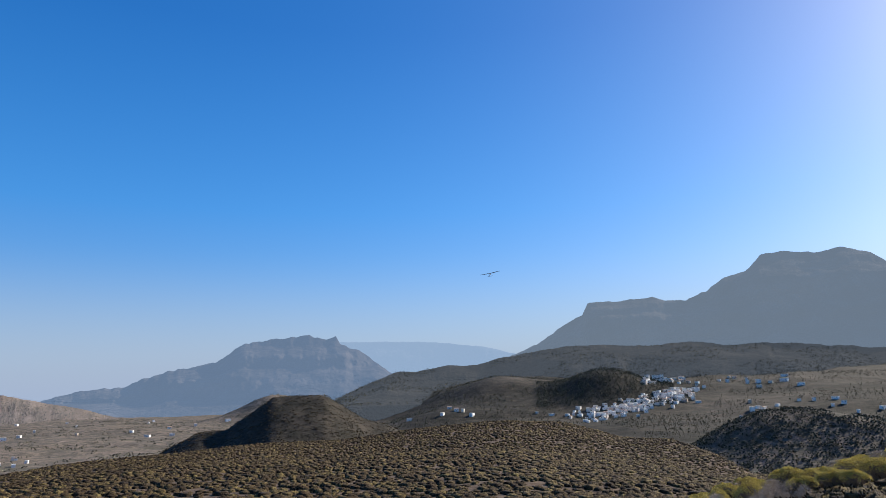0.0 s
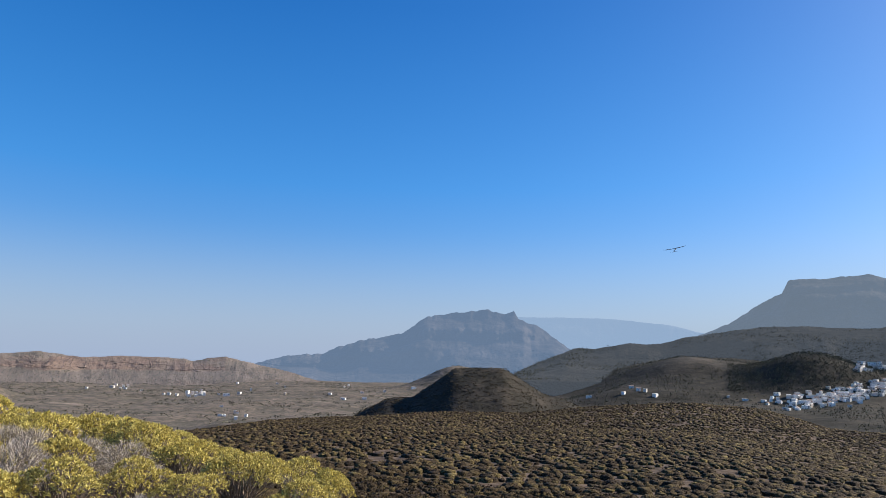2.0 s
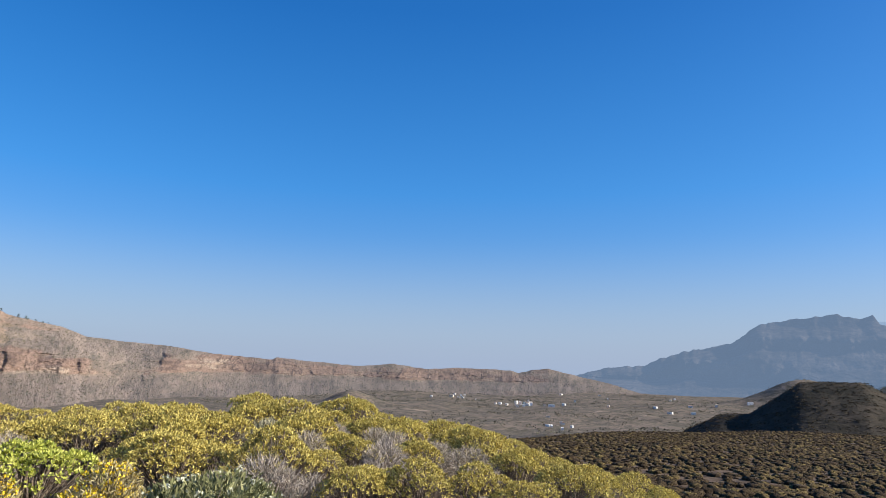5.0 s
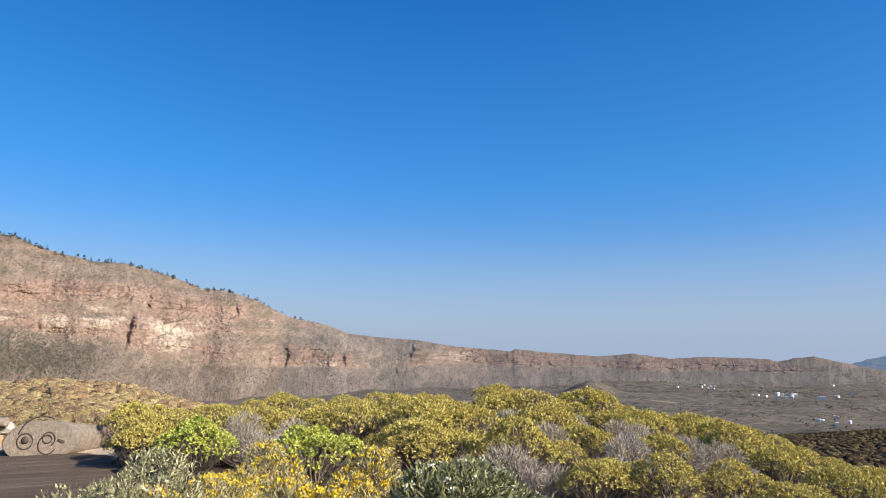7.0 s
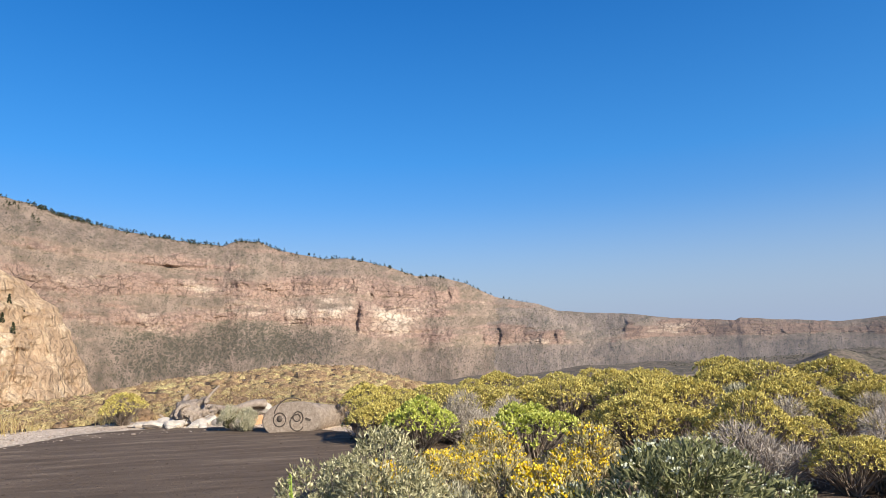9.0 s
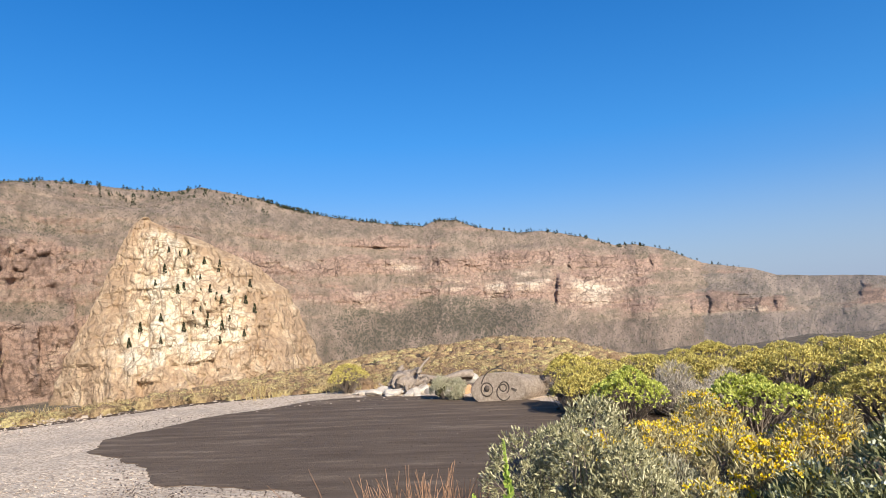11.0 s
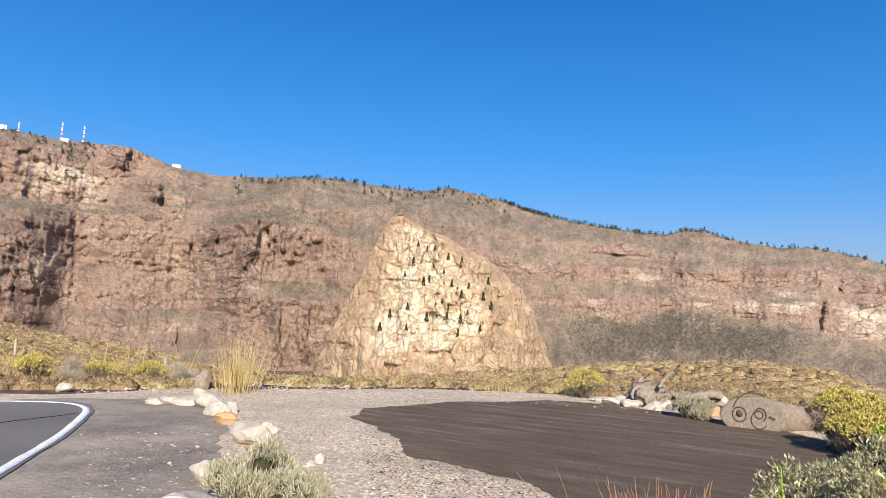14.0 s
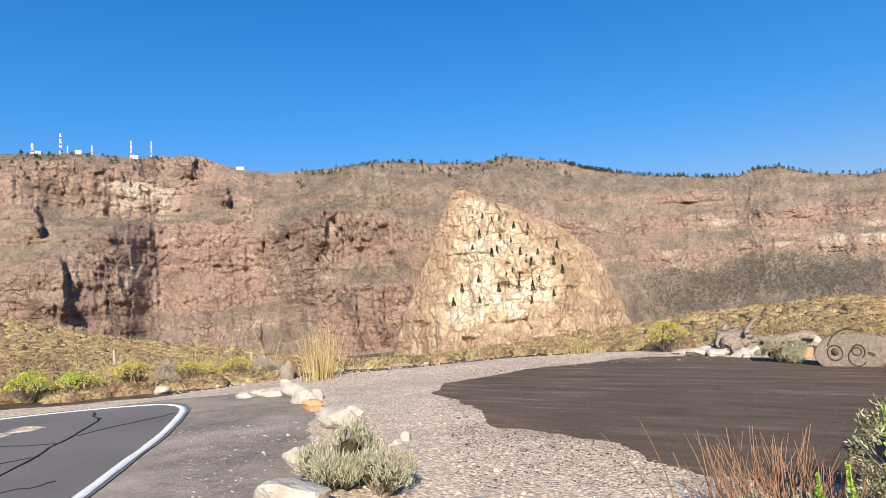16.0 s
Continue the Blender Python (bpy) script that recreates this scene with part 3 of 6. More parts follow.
# buttresses that swell from one side and break off on the other, away from the sun: heading, elevation range, width, depth
BUTTRESSES = [(133.4, 3.6, 6.4, 2.0, 60), (141.4, 8.0, 9.6, 2.4, 95), (143.9, 11.0, 12.4, 1.6, 60), (154.9, 5.6, 7.8, 2.0, 90), (153.2, 0.4, 3.8, 2.4, 62), (136.6, 4.2, 5.6, 1.4, 38), (135.2, 4.4, 5.4, 1.0, 34), (139.0, -2.6, -1.2, 0.8, 40), (131.0, -2.4, 0.6, 1.1, 42), (128.8, -2.4, 0.8, 0.9, 34), (126.4, -1.0, 3.0, 0.8, 34),
              (138.6, 4.4, 5.6, 1.2, 34), (147.2, 5.4, 6.6, 1.2, 34), (150.6, 7.8, 8.6, 1.0, 30), (75.5, -0.9, 1.0, 1.2, 60), (77.0, -0.6, 0.4, 0.9, 32), (87.5, 0.7, 3.0, 4.4, 62), (86.2, 3.4, 4.6, 1.0, 40), (79.6, 3.2, 4.6, 1.2, 34), (98.0, 5.8, 6.9, 1.0, 36), (93.8, 6.2, 7.0, 0.8, 30), (64.8, 0.0, 1.5, 1.6, 70), (70.6, -0.6, 0.3, 1.0, 45), (62.0, 0.0, 0.7, 1.4, 45), (66.2, -1.6, -0.9, 1.2, 40), (57, 0.0, 0.7, 2.0, 34), (51.3, -0.4, 0.3, 1.4, 34), (46, -0.6, 0.2, 2.0, 34), (40, -0.6, 0.0, 1.4, 30)]


def swell(az, el, items):
    out = 0
    for a0, e0, wa, we, k in items:
        out = out + k * np.exp(-((az - a0) / wa) ** 4 - ((el - e0) / we) ** 4)
    return out


def cliff_wall(cols=1640, rows=164, base_z=-100.0, seed=21):
    """The long bedded rock wall: faces and scrub slopes from its foot to the crest, and a plateau behind."""
    az = np.linspace(24, 175, cols)
    el_c = np.interp(az, CR_AZ, CR_EL) + 0.05 * fbm(az * 2.3, 0, seed, 4, seed)
    rc = np.interp(az, [24, 40, 55, 65, 75, 85, 95, 175], [3500, 3300, 2900, 2600, 2300, 2050, 1950, 1850])
    depth = np.interp(az, [24, 48, 60, 95, 112, 125, 150], [620, 620, 900, 820, 780, 740, 640])
    zc = EYE + rc * np.tan(np.radians(el_c))
    v = np.linspace(0, 1, rows)[:, None]
    z = base_z + (zc - base_z) * v
    px, py = polar(az[None], 1700.0)
    px, py = px + 0 * z, py + 0 * z
    el = np.degrees(np.arctan2(z - EYE, rc - 0.45 * depth * (1 - v)))
    bed = z + 16 * fbm(px / 420, py / 420, z / 400, 3, seed + 2) + 4 * fbm(px / 70, py / 70, z / 60, 3, seed + 3)
    wob_a = az[None] + 1.3 * fbm(px / 120, py / 120, z / 60, 4, seed + 50)
    wob_e = el + 0.7 * fbm(px / 120, py / 120, z / 60, 4, seed + 51)
    layer = 0.8 * vnoise(bed / 24, 0.3, px / 900, seed + 4) + 0.6 * vnoise(bed / 10, 0.7, px / 500, seed + 5)
    patchy = fbm(px / 190, py / 190, z / 55, 5, seed + 6)
    east = np.interp(az, [60, 112, 126], [1.0, 1.0, 0.0])[None]
    rocky = 0.42 - 0.17 * east + 0.55 * swell(wob_a, wob_e, COVER) + 0.30 * layer + 0.75 * patchy
    steep = np.clip(rocky, -0.4, 1.4)
    gentle = 0.10 + 0.35 * east + np.exp(-(2.6 - 1.0 * east) * np.tanh(1.7 * (steep - 0.35))) * (0.6 + 0.4 * np.exp(-1.2 * layer))
    # neighbouring slopes share their fall, so that the face has no sudden steps
    pad = np.cumsum(np.pad(gentle, ((0, 0), (14, 13)), mode="edge"), 1)
    gentle = (pad[:, 26:] - pad[:, :-26])[:, :cols] / 26
    run = np.cumsum(gentle, 0)
    run = (run - run[:1]) / (run[-1:] - run[:1])
    r = rc[None] - depth[None] * (1 - run)
    edge = np.sin(np.pi * np.clip(v * 0.94 + 0.03, 0, 1)) ** 0.5
    hard = np.clip(rocky * 1.2, 0.12, 1) * (1 - 0.35 * east)
    slip = 0.5 * z * fbm(px / 500, py / 500, 0, 2, seed + 8)
    gul = fbm((px + slip) / 150, (py + slip) / 150, z / 110, 5, seed + 9)
    mid = fbm((px + slip) / 70, (py + slip) / 70, z / 75, 4, seed + 10, ridged=True)
    small = fbm(px / 18, py / 18, z / 14, 3, seed + 11)
    big = fbm(px / 600, py / 600, z / 500, 3, seed + 12)
    bz = bed - z * 0
    slabs = (5 + 3 * east) * blocks(px, py, bz, 60, 30, seed + 40) + 5 * blocks(px, py, bz, 22, 13, seed + 41) + 3.5 * blocks(px, py, bz, 9, 7, seed + 42) + 7 * blocks(px, py, bz, 15, 52, seed + 43)
    where = smooth01(fbm(px / 160, py / 160, z / 90, 3, seed + 14) * 2.0)
    crack = np.clip(fbm(px / 50, py / 50, z / 95, 3, seed + 13, ridged=True), 0, 1) ** 8 * where
    moved = r + edge * (-24 * gul - 12 + 42 * big + hard * (slabs - 7 * mid + 40 * crack) - 3.0 * small - (3.5 + 3.5 * east) * hard * np.tanh(2.5 * layer))
    for a0, e0, e1, width, out in BUTTRESSES:
        side = 1 if a0 > 118 else -1
        warp = 0.42 * fbm(z / 30, a0, 0, 4, seed + 31) + 0.10 * (el - (e0 + e1) / 2) * math.sin(a0 * 7)
        u = (az[None] + warp - a0) * side / width
        e_here = el + 0.55 * fbm(az[None] * 2.3, z / 60, a0, 3, seed + 33)
        shape = np.where(u < 0, np.clip(1 + u * (8 if a0 > 118 else 6 * max(1, width)), 0, 1), np.clip(1 - u, 0, 1) ** 1.5) * smooth01((e_here - e0) / 1.2 + 0.5) * smooth01((e1 - e_here) / 0.7 + 0.5)
        moved = moved - (0.75 if a0 > 118 else 0.42) * out * shape
        rocky = rocky + 0.5 * shape
    zz = EYE + (z - EYE) * moved / r
    x, y = polar(az[None], moved)
    body = np.stack([x, y, zz], -1)
    back = []
    for dr, drop in ((60, 6), (200, 30), (500, 130), (900, 320)):
        xb, yb = polar(az, moved[-1] + dr)
        back.append(np.stack([xb, yb, np.maximum(zz[-1] - drop, -90)], -1))
    foot = body[0].copy()
    foot[:, 2] -= 60
    verts = np.concatenate([foot[None], body, np.stack(back)])
    ob = part("cliff_wall", mesh_from("cliff_wall", verts.reshape(-1, 3), sheet_faces(len(verts), cols)), MAT_CLIFF.m)
    for key, val in (("bed", bed), ("rocky", rocky), ("cream", np.clip(swell(wob_a, wob_e, CREAMY), 0, 1)), ("leafy", np.clip(swell(wob_a, wob_e, LEAFY) * (1 + fbm(px / 60, py / 60, z / 40, 3, seed + 60)), 0, 1))):
        full = np.concatenate([val[:1], val, np.repeat(val[-1:], 4, 0)])
        ob.data.attributes.new(key, "FLOAT", "POINT").data.foreach_set("value", full.astype(np.float32).ravel())
    face = np.stack([px, py, el * 29.7], -1)
    face = np.concatenate([face[:1] - [0, 0, 20], face, *[face[-1:] + [0, 0, k] for k in (5, 12, 25, 40)]])
    ob.data.attributes.new("face", "FLOAT_VECTOR", "POINT").data.foreach_set("vector", face.astype(np.float32).ravel())
    return tagged(ob, "pinkish-brown layered cliffs with scrubby ledges and dark clefts", "mountain", kind="structure"), body


cliff, cliff_body = cliff_wall()
# valley haze painted on the far end, as dimmer rock copies that glow
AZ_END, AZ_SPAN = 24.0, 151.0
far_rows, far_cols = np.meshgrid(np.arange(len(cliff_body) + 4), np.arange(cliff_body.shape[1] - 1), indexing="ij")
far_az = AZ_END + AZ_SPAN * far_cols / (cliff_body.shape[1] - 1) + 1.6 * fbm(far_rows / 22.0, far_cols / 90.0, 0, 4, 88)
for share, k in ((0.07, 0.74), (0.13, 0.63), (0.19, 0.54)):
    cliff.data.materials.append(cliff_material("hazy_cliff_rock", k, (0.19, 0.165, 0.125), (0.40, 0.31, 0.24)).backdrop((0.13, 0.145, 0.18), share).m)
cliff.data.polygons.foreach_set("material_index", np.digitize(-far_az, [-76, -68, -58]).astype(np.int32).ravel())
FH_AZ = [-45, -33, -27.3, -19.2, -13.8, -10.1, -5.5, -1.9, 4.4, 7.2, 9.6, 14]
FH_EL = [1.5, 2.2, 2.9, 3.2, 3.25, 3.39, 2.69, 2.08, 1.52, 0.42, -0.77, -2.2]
# haze glow painted here too, over a tint darkened for the backlit slope
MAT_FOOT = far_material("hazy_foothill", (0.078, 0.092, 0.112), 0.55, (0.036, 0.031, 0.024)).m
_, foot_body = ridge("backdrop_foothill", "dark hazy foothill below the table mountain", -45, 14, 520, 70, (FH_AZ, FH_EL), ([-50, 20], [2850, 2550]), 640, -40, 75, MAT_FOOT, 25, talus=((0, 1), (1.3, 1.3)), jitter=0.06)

ME_AZ = [2, 4.9, 7.0, 9.0, 9.4, 10.2, 11.6, 13.5, 16.9, 17.6, 18.8, 22.8, 24.9, 25.6, 28.5, 31.4, 36]
ME_EL = [0.2, 1.59, 3.23, 3.96, 4.68, 4.36, 4.77, 4.57, 4.12, 3.68, 2.68, 1.9, 1.22, 0.76, 0.64, -0.14, -1]
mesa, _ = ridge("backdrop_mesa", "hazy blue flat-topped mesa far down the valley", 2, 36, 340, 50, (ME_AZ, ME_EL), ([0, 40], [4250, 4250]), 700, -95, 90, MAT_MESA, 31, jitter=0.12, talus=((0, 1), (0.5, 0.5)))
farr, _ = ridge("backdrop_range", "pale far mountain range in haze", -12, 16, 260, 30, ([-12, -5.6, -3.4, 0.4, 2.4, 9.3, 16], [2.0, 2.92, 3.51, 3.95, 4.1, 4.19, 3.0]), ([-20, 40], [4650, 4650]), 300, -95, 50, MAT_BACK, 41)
EA_AZ = [-62, -45, -36, -34.1, -33.3, -31.6, -29.8, -27.4, -25.9, -24.8, -23.1, -21.7, -20.1, -18.6, -17.7, -15, -12.2, -11.7, -10.2, -7.7, -5.8, -2, 2]
EA_EL = [9, 9, 8.2, 8.3, 9.04, 9.72, 9.51, 9.86, 9.71, 8.58, 8.2, 7.27, 6.65, 6.66, 7.05, 6.89, 6.9, 5.88, 5.14, 3.57, 2.77, 1.5, 0]
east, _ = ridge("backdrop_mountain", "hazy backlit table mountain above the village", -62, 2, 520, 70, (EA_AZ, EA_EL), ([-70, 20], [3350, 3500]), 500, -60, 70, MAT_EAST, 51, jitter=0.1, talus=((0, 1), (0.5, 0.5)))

# ---- the pale crag ----
LE = [-9, -4.0, -1.4, 1.2, 5.4, 8.1, 9.0, 9.42]
LA = [128.6, 127.8, 127.0, 125.7, 124.0, 122.8, 122.2, 121.7]
RE = [-9, -3.9, -2.5, -0.5, 0.4, 1.9, 3.2, 3.9, 5.25, 6.2, 7.2, 8.3, 9.0, 9.42]
RA = [105.8, 107.7, 108.1, 108.95, 109.15, 109.95, 110.4, 111.4, 112.8, 114.6, 116.5, 119.4, 120.8, 121.3]
nc, nr = 330, 210
s = np.linspace(-1, 1, nc)[None]
e = np.linspace(-9, 9.42, nr)[:, None]
la, ra = np.interp(e, LE, LA), np.interp(e, RE, RA)
az = (la + ra) / 2 + s * (ra - la) / 2
hh = (e + 9) / 18.4
r = 930 + 200 * hh ** 1.3 + 190 * (1 - hh) * np.abs(s) ** 2.4
px, py = polar(az, 1000.0)
pz = e * 18
tilt = pz + 0.35 * (px * 0.88 + py * 0.47)
rel = 22 * fbm(px / 75, py / 75, pz / 90, 5, 61, ridged=True) + 8 * fbm(px / 22, py / 22, tilt / 26, 4, 63, ridged=True) + 3.5 * fbm(px / 6, py / 6, pz / 7, 3, 65)
rel = rel + 5 * blocks(px, py, tilt, 34, 26, 71) + 4 * blocks(px, py, tilt, 13, 15, 72) - 12 * np.clip(fbm(px / 34, py / 34, pz / 90, 3, 73, ridged=True), 0, 1) ** 4
r = r - rel * (1 - 0.7 * np.abs(s) ** 4)
az = az + 0.25 * fbm(e * 1.3, s * 2, 0, 4, 67) * np.abs(s) ** 3
x, y = polar(az, r)
z = EYE + r * np.tan(np.radians(e))
front = np.stack([x, y, z], -1)
xb, yb = polar(az, 2 * (1010 + 180 * hh ** 1.3) + 230 - r)
rear = np.stack([xb, yb, z], -1)[:, ::-1]
crag_v = np.concatenate([front, rear], 1)
crag_f = sheet_faces(nr, 2 * nc, wrap=True)
crag = tagged(part("pale_crag", mesh_from("pale_crag", crag_v.reshape(-1, 3), crag_f), MAT_RISCO), "pale cream pyramid-shaped rock crag with dark clefts", "rock", kind="structure")
CRAG_FRONT = front
pale = np.clip(1.35 - np.abs((s + 0.08) / 0.58) ** 2, 0, 1) * smooth01((e + 5) / 5) * smooth01((8.9 - e) / 1.6) * np.clip(0.85 + 0.6 * fbm(px / 60, py / 60, pz / 50, 3, 75), 0, 1) + 0 * r
kind = crag.data.attributes.new("pale", "FLOAT", "POINT")
kind.data.foreach_set("value", np.concatenate([pale, pale[:, ::-1]], 1).astype(np.float32).ravel())

# ---- standing, track and road ----
def flat_sheet(name, outline, z, mat, label, category, ragged=0.0, seed=0, step=0.12):
    """A level sheet with a ragged rim, from its outline in plan."""
    pts = []
    n = len(outline)
    for i in range(n):
        a, b = Vector(outline[i]), Vector(outline[(i + 1) % n])
        k = max(1, int((b - a).length / step))
        d = (b - a).normalized()
        for j in range(k):
            p = a + (b - a) * (j / k)
            w = ragged * (float(fbm(p.x * 1.1, p.y * 1.1, seed, 5, seed)) + 0.12 * float(vnoise(p.x * 9, p.y * 9, seed, seed)))
            pts.append(p + Vector((d.y, -d.x)) * w)
    bm = bmesh.new()
    top = [bm.verts.new((p.x, p.y, z)) for p in pts]
    f = bm.faces.new(top)
    ext = bmesh.ops.extrude_face_region(bm, geom=[f])
    bmesh.ops.translate(bm, verts=[g for g in ext["geom"] if isinstance(g, bmesh.types.BMVert)], vec=(0, 0, -0.05))
    bmesh.ops.recalc_face_normals(bm, faces=bm.faces)
    bmesh.ops.triangulate(bm, faces=bm.faces)
    return tagged(part(name, bm, mat), label, category, kind="structure")


def pp(az, r):
    x, y = polar(az, r)
    return (float(x), float(y))


lot = flat_sheet("gravel_yard", [pp(86, 6), pp(88, 13.5), pp(90.5, 15.0), pp(96, 16.4), pp(104, 17.3), pp(113, 17.0), pp(120, 16.4), pp(127, 15.7), pp(135, 15.2), pp(141, 14.9), pp(146, 14.2), pp(150, 14.4), pp(158, 15), pp(175, 12), pp(200, 6), pp(260, 3), pp(20, 2.0)],
                 0.02, MAT_GRAVEL, "pale stony gravel yard beside the road", "gravel", 0.25, 3)
patch = flat_sheet("dark_yard_surface", [pp(124.9, 11.4), pp(124, 12.4), pp(116, 14.2), pp(109, 15.2), pp(102.8, 15.5), pp(95, 14.2), pp(88.3, 12.6), pp(85.5, 9), pp(90, 6.2), pp(98, 5.9), pp(101, 6.0), pp(104, 6.1), pp(107.3, 6.6), pp(110.4, 7.1), pp(115, 7.5), pp(120, 8.1), pp(121.5, 9.6)],
                   0.03, MAT_MILLINGS, "dark brown spread of road millings", "ground cover", 0.3, 9, 0.05)
ROAD_EDGE = [(2.6, -0.8), (0.2, -2.9), (-2.0, -4.95), (-3.39, -6.24), (-4.47, -7.23), (-5.3, -8.0), (-6.2, -8.95), (-6.84, -9.7), (-7.18, -10.3), (-7.2, -10.75), (-6.85, -11.3), (-6.05, -12.1), (-5.0, -12.75), (-1.0, -14.6), (6.0, -17.6)]
apron = flat_sheet("grey_gravel_apron", [pp(138, 13.3), pp(136.4, 11.6), pp(135.6, 9.6), pp(135.8, 7.6), pp(137, 5.4), pp(143, 3.6), pp(168, 2.6), pp(172, 8), pp(158, 13.6), pp(147, 13.6)],
                   0.025, MAT_APRON, "tar-darkened grey gravel along the road", "gravel", 0.35, 13)
road = flat_sheet("road", ROAD_EDGE + [(14, -14), (9, -2)], 0.04, MAT_ASPHALT, "cracked dark grey asphalt road", "road", 0.03, 5)


def ribbon(name, line, width, z, mat, ragged=0.0, seed=0, thick=0.006):
    """A strip along a smoothed line in plan."""
    p = np.array(line, float)
    for _ in range(3):
        q = np.empty((2 * len(p) - 2, 2))
        q[0::2], q[1::2] = 0.75 * p[:-1] + 0.25 * p[1:], 0.25 * p[:-1] + 0.75 * p[1:]
        p = np.vstack([p[:1], q, p[-1:]])
    d = np.gradient(p, axis=0)
    d /= np.linalg.norm(d, axis=1)[:, None]
    nrm = np.stack([d[:, 1], -d[:, 0]], 1)
    w0 = width / 2 * (1 + ragged * fbm(p[:, 0] * 4, p[:, 1] * 4, seed, 3, seed))
    w1 = width / 2 * (1 + ragged * fbm(p[:, 0] * 4, p[:, 1] * 4, seed + 9, 3, seed + 9))
    L, R = p + nrm * w0[:, None], p - nrm * w1[:, None]
    n = len(p)
    v = np.concatenate([np.c_[L, np.full(n, z - thick)], np.c_[L, np.full(n, z)], np.c_[R, np.full(n, z)], np.c_[R, np.full(n, z - thick)]])
    return mesh_from(name, v, sheet_faces(4, n))


# ---- plants ----
def leaf_material(name, stops, rough=0.6, jitter=0.35, back=0.0):
    """Leaves: colour by clump and by thing, with dry tips here and there."""
    m = Mat(name, max(rough, 0.75), 0.12)
    per = m.ramp(m.island(), *stops)
    per = m.mix(m.math("MULTIPLY", m.random(), jitter), per, m.ramp(m.noise(2.2, 3, 0.6), (0.35, (0.26, 0.23, 0.09)), (0.65, (0.42, 0.33, 0.13))))
    m.colour(per)
    if back:
        t = m.n.new("ShaderNodeBsdfTranslucent")
        m.l.new(per, t.inputs[0])
        x = m.n.new("ShaderNodeMixShader")
        x.inputs[0].default_value = back
        m.l.new(m.b.outputs[0], x.inputs[1])
        m.l.new(t.outputs[0], x.inputs[2])
        m.l.new(x.outputs[0], m.out.inputs[0])
    return m.m


def plain_material(name, c0, c1, scale=6.0, rough=0.85, bump=0.3, dist=0.02, spec=0.2):
    m = Mat(name, rough, spec)
    at = m.local()
    m.colour(m.mix(m.ramp(m.noise(scale, 5, 0.7, at=at), (0.3, 0.0), (0.7, 1.0)), c0, c1))
    if bump:
        m.bump(m.noise(scale * 4, 5, 0.7, at=at), bump, dist)
    return m.m


MAT_OLIVE = leaf_material("yellow_olive_leaves", ((0.0, (0.13, 0.11, 0.034)), (0.38, (0.54, 0.44, 0.115)), (0.85, (0.80, 0.67, 0.21))), jitter=0.18, back=0.14)
MAT_GREEN = leaf_material("bright_green_leaves", ((0.0, (0.26, 0.31, 0.055)), (0.5, (0.58, 0.60, 0.12)), (1.0, (0.85, 0.83, 0.25))), jitter=0.1, back=0.3)
MAT_DRY = leaf_material("dry_twigs", ((0.0, (0.24, 0.195, 0.155)), (0.5, (0.42, 0.36, 0.295)), (1.0, (0.58, 0.51, 0.43))), jitter=0.15)
MAT_DARK = leaf_material("dark_olive_leaves", ((0.0, (0.12, 0.115, 0.06)), (0.5, (0.30, 0.285, 0.15)), (0.85, (0.52, 0.48, 0.28)), (1.0, (0.68, 0.62, 0.40))), jitter=0.15, back=0.1)
MAT_DEEP = leaf_material("deep_green_leaves", ((0.0, (0.07, 0.08, 0.035)), (0.5, (0.18, 0.19, 0.085)), (0.9, (0.36, 0.35, 0.17)), (1.0, (0.5, 0.47, 0.27))), jitter=0.12, back=0.1)
MAT_SILVER = leaf_material("silvery_leaves", ((0.0, (0.21, 0.20, 0.125)), (0.5, (0.38, 0.36, 0.24)), (1.0, (0.57, 0.52, 0.38))), jitter=0.2)
MAT_FLOWER = leaf_material("yellow_flowers", ((0.0, (0.55, 0.36, 0.015)), (0.5, (0.78, 0.55, 0.02)), (1.0, (0.85, 0.66, 0.08))), jitter=0.1)
MAT_WHITE_FLOWER = leaf_material("white_flower_heads", ((0.0, (0.42, 0.43, 0.30)), (1.0, (0.62, 0.62, 0.47))), jitter=0.05)
MAT_BROWNISH = leaf_material("brownish_olive_leaves", ((0.0, (0.20, 0.16, 0.085)), (0.5, (0.40, 0.34, 0.17)), (1.0, (0.62, 0.54, 0.30))), jitter=0.15)
MAT_STRAW = leaf_material("dry_straw", ((0.0, (0.32, 0.22, 0.08)), (0.5, (0.48, 0.36, 0.15)), (1.0, (0.62, 0.50, 0.26))), jitter=0.1)
MAT_STEM = plain_material("grey_brown_stems", (0.16, 0.12, 0.09), (0.30, 0.24, 0.18), 9)
# twig tone darkened for the shade below a canopy
MAT_SHADED_TWIG = plain_material("shaded_twigs", (0.09, 0.068, 0.052), (0.19, 0.15, 0.115), 9)
# shade inside a bush put into a colour, for its added core
MAT_SHADE_CORE = plain_material("inner_growth", (0.045, 0.042, 0.02), (0.10, 0.09, 0.04), 14, bump=0.8, dist=0.05)
MAT_RUSTY = leaf_material("rusty_seed_heads", ((0.0, (0.20, 0.10, 0.06)), (1.0, (0.38, 0.22, 0.14))), jitter=0.1)
MAT_SPIKE = leaf_material("green_spikes", ((0.0, (0.16, 0.26, 0.04)), (1.0, (0.42, 0.50, 0.10))), jitter=0.05)
def brush_material(name, *stops):
    m = Mat(name, 0.9, 0.15)
    tone = m.math("ADD", m.math("MULTIPLY", m.island(), 0.4), m.math("MULTIPLY", m.noise(0.55, 4, 0.7), 0.75))
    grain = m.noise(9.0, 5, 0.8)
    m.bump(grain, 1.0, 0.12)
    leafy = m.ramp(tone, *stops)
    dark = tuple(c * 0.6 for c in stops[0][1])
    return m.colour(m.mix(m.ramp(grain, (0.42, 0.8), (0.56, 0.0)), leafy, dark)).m


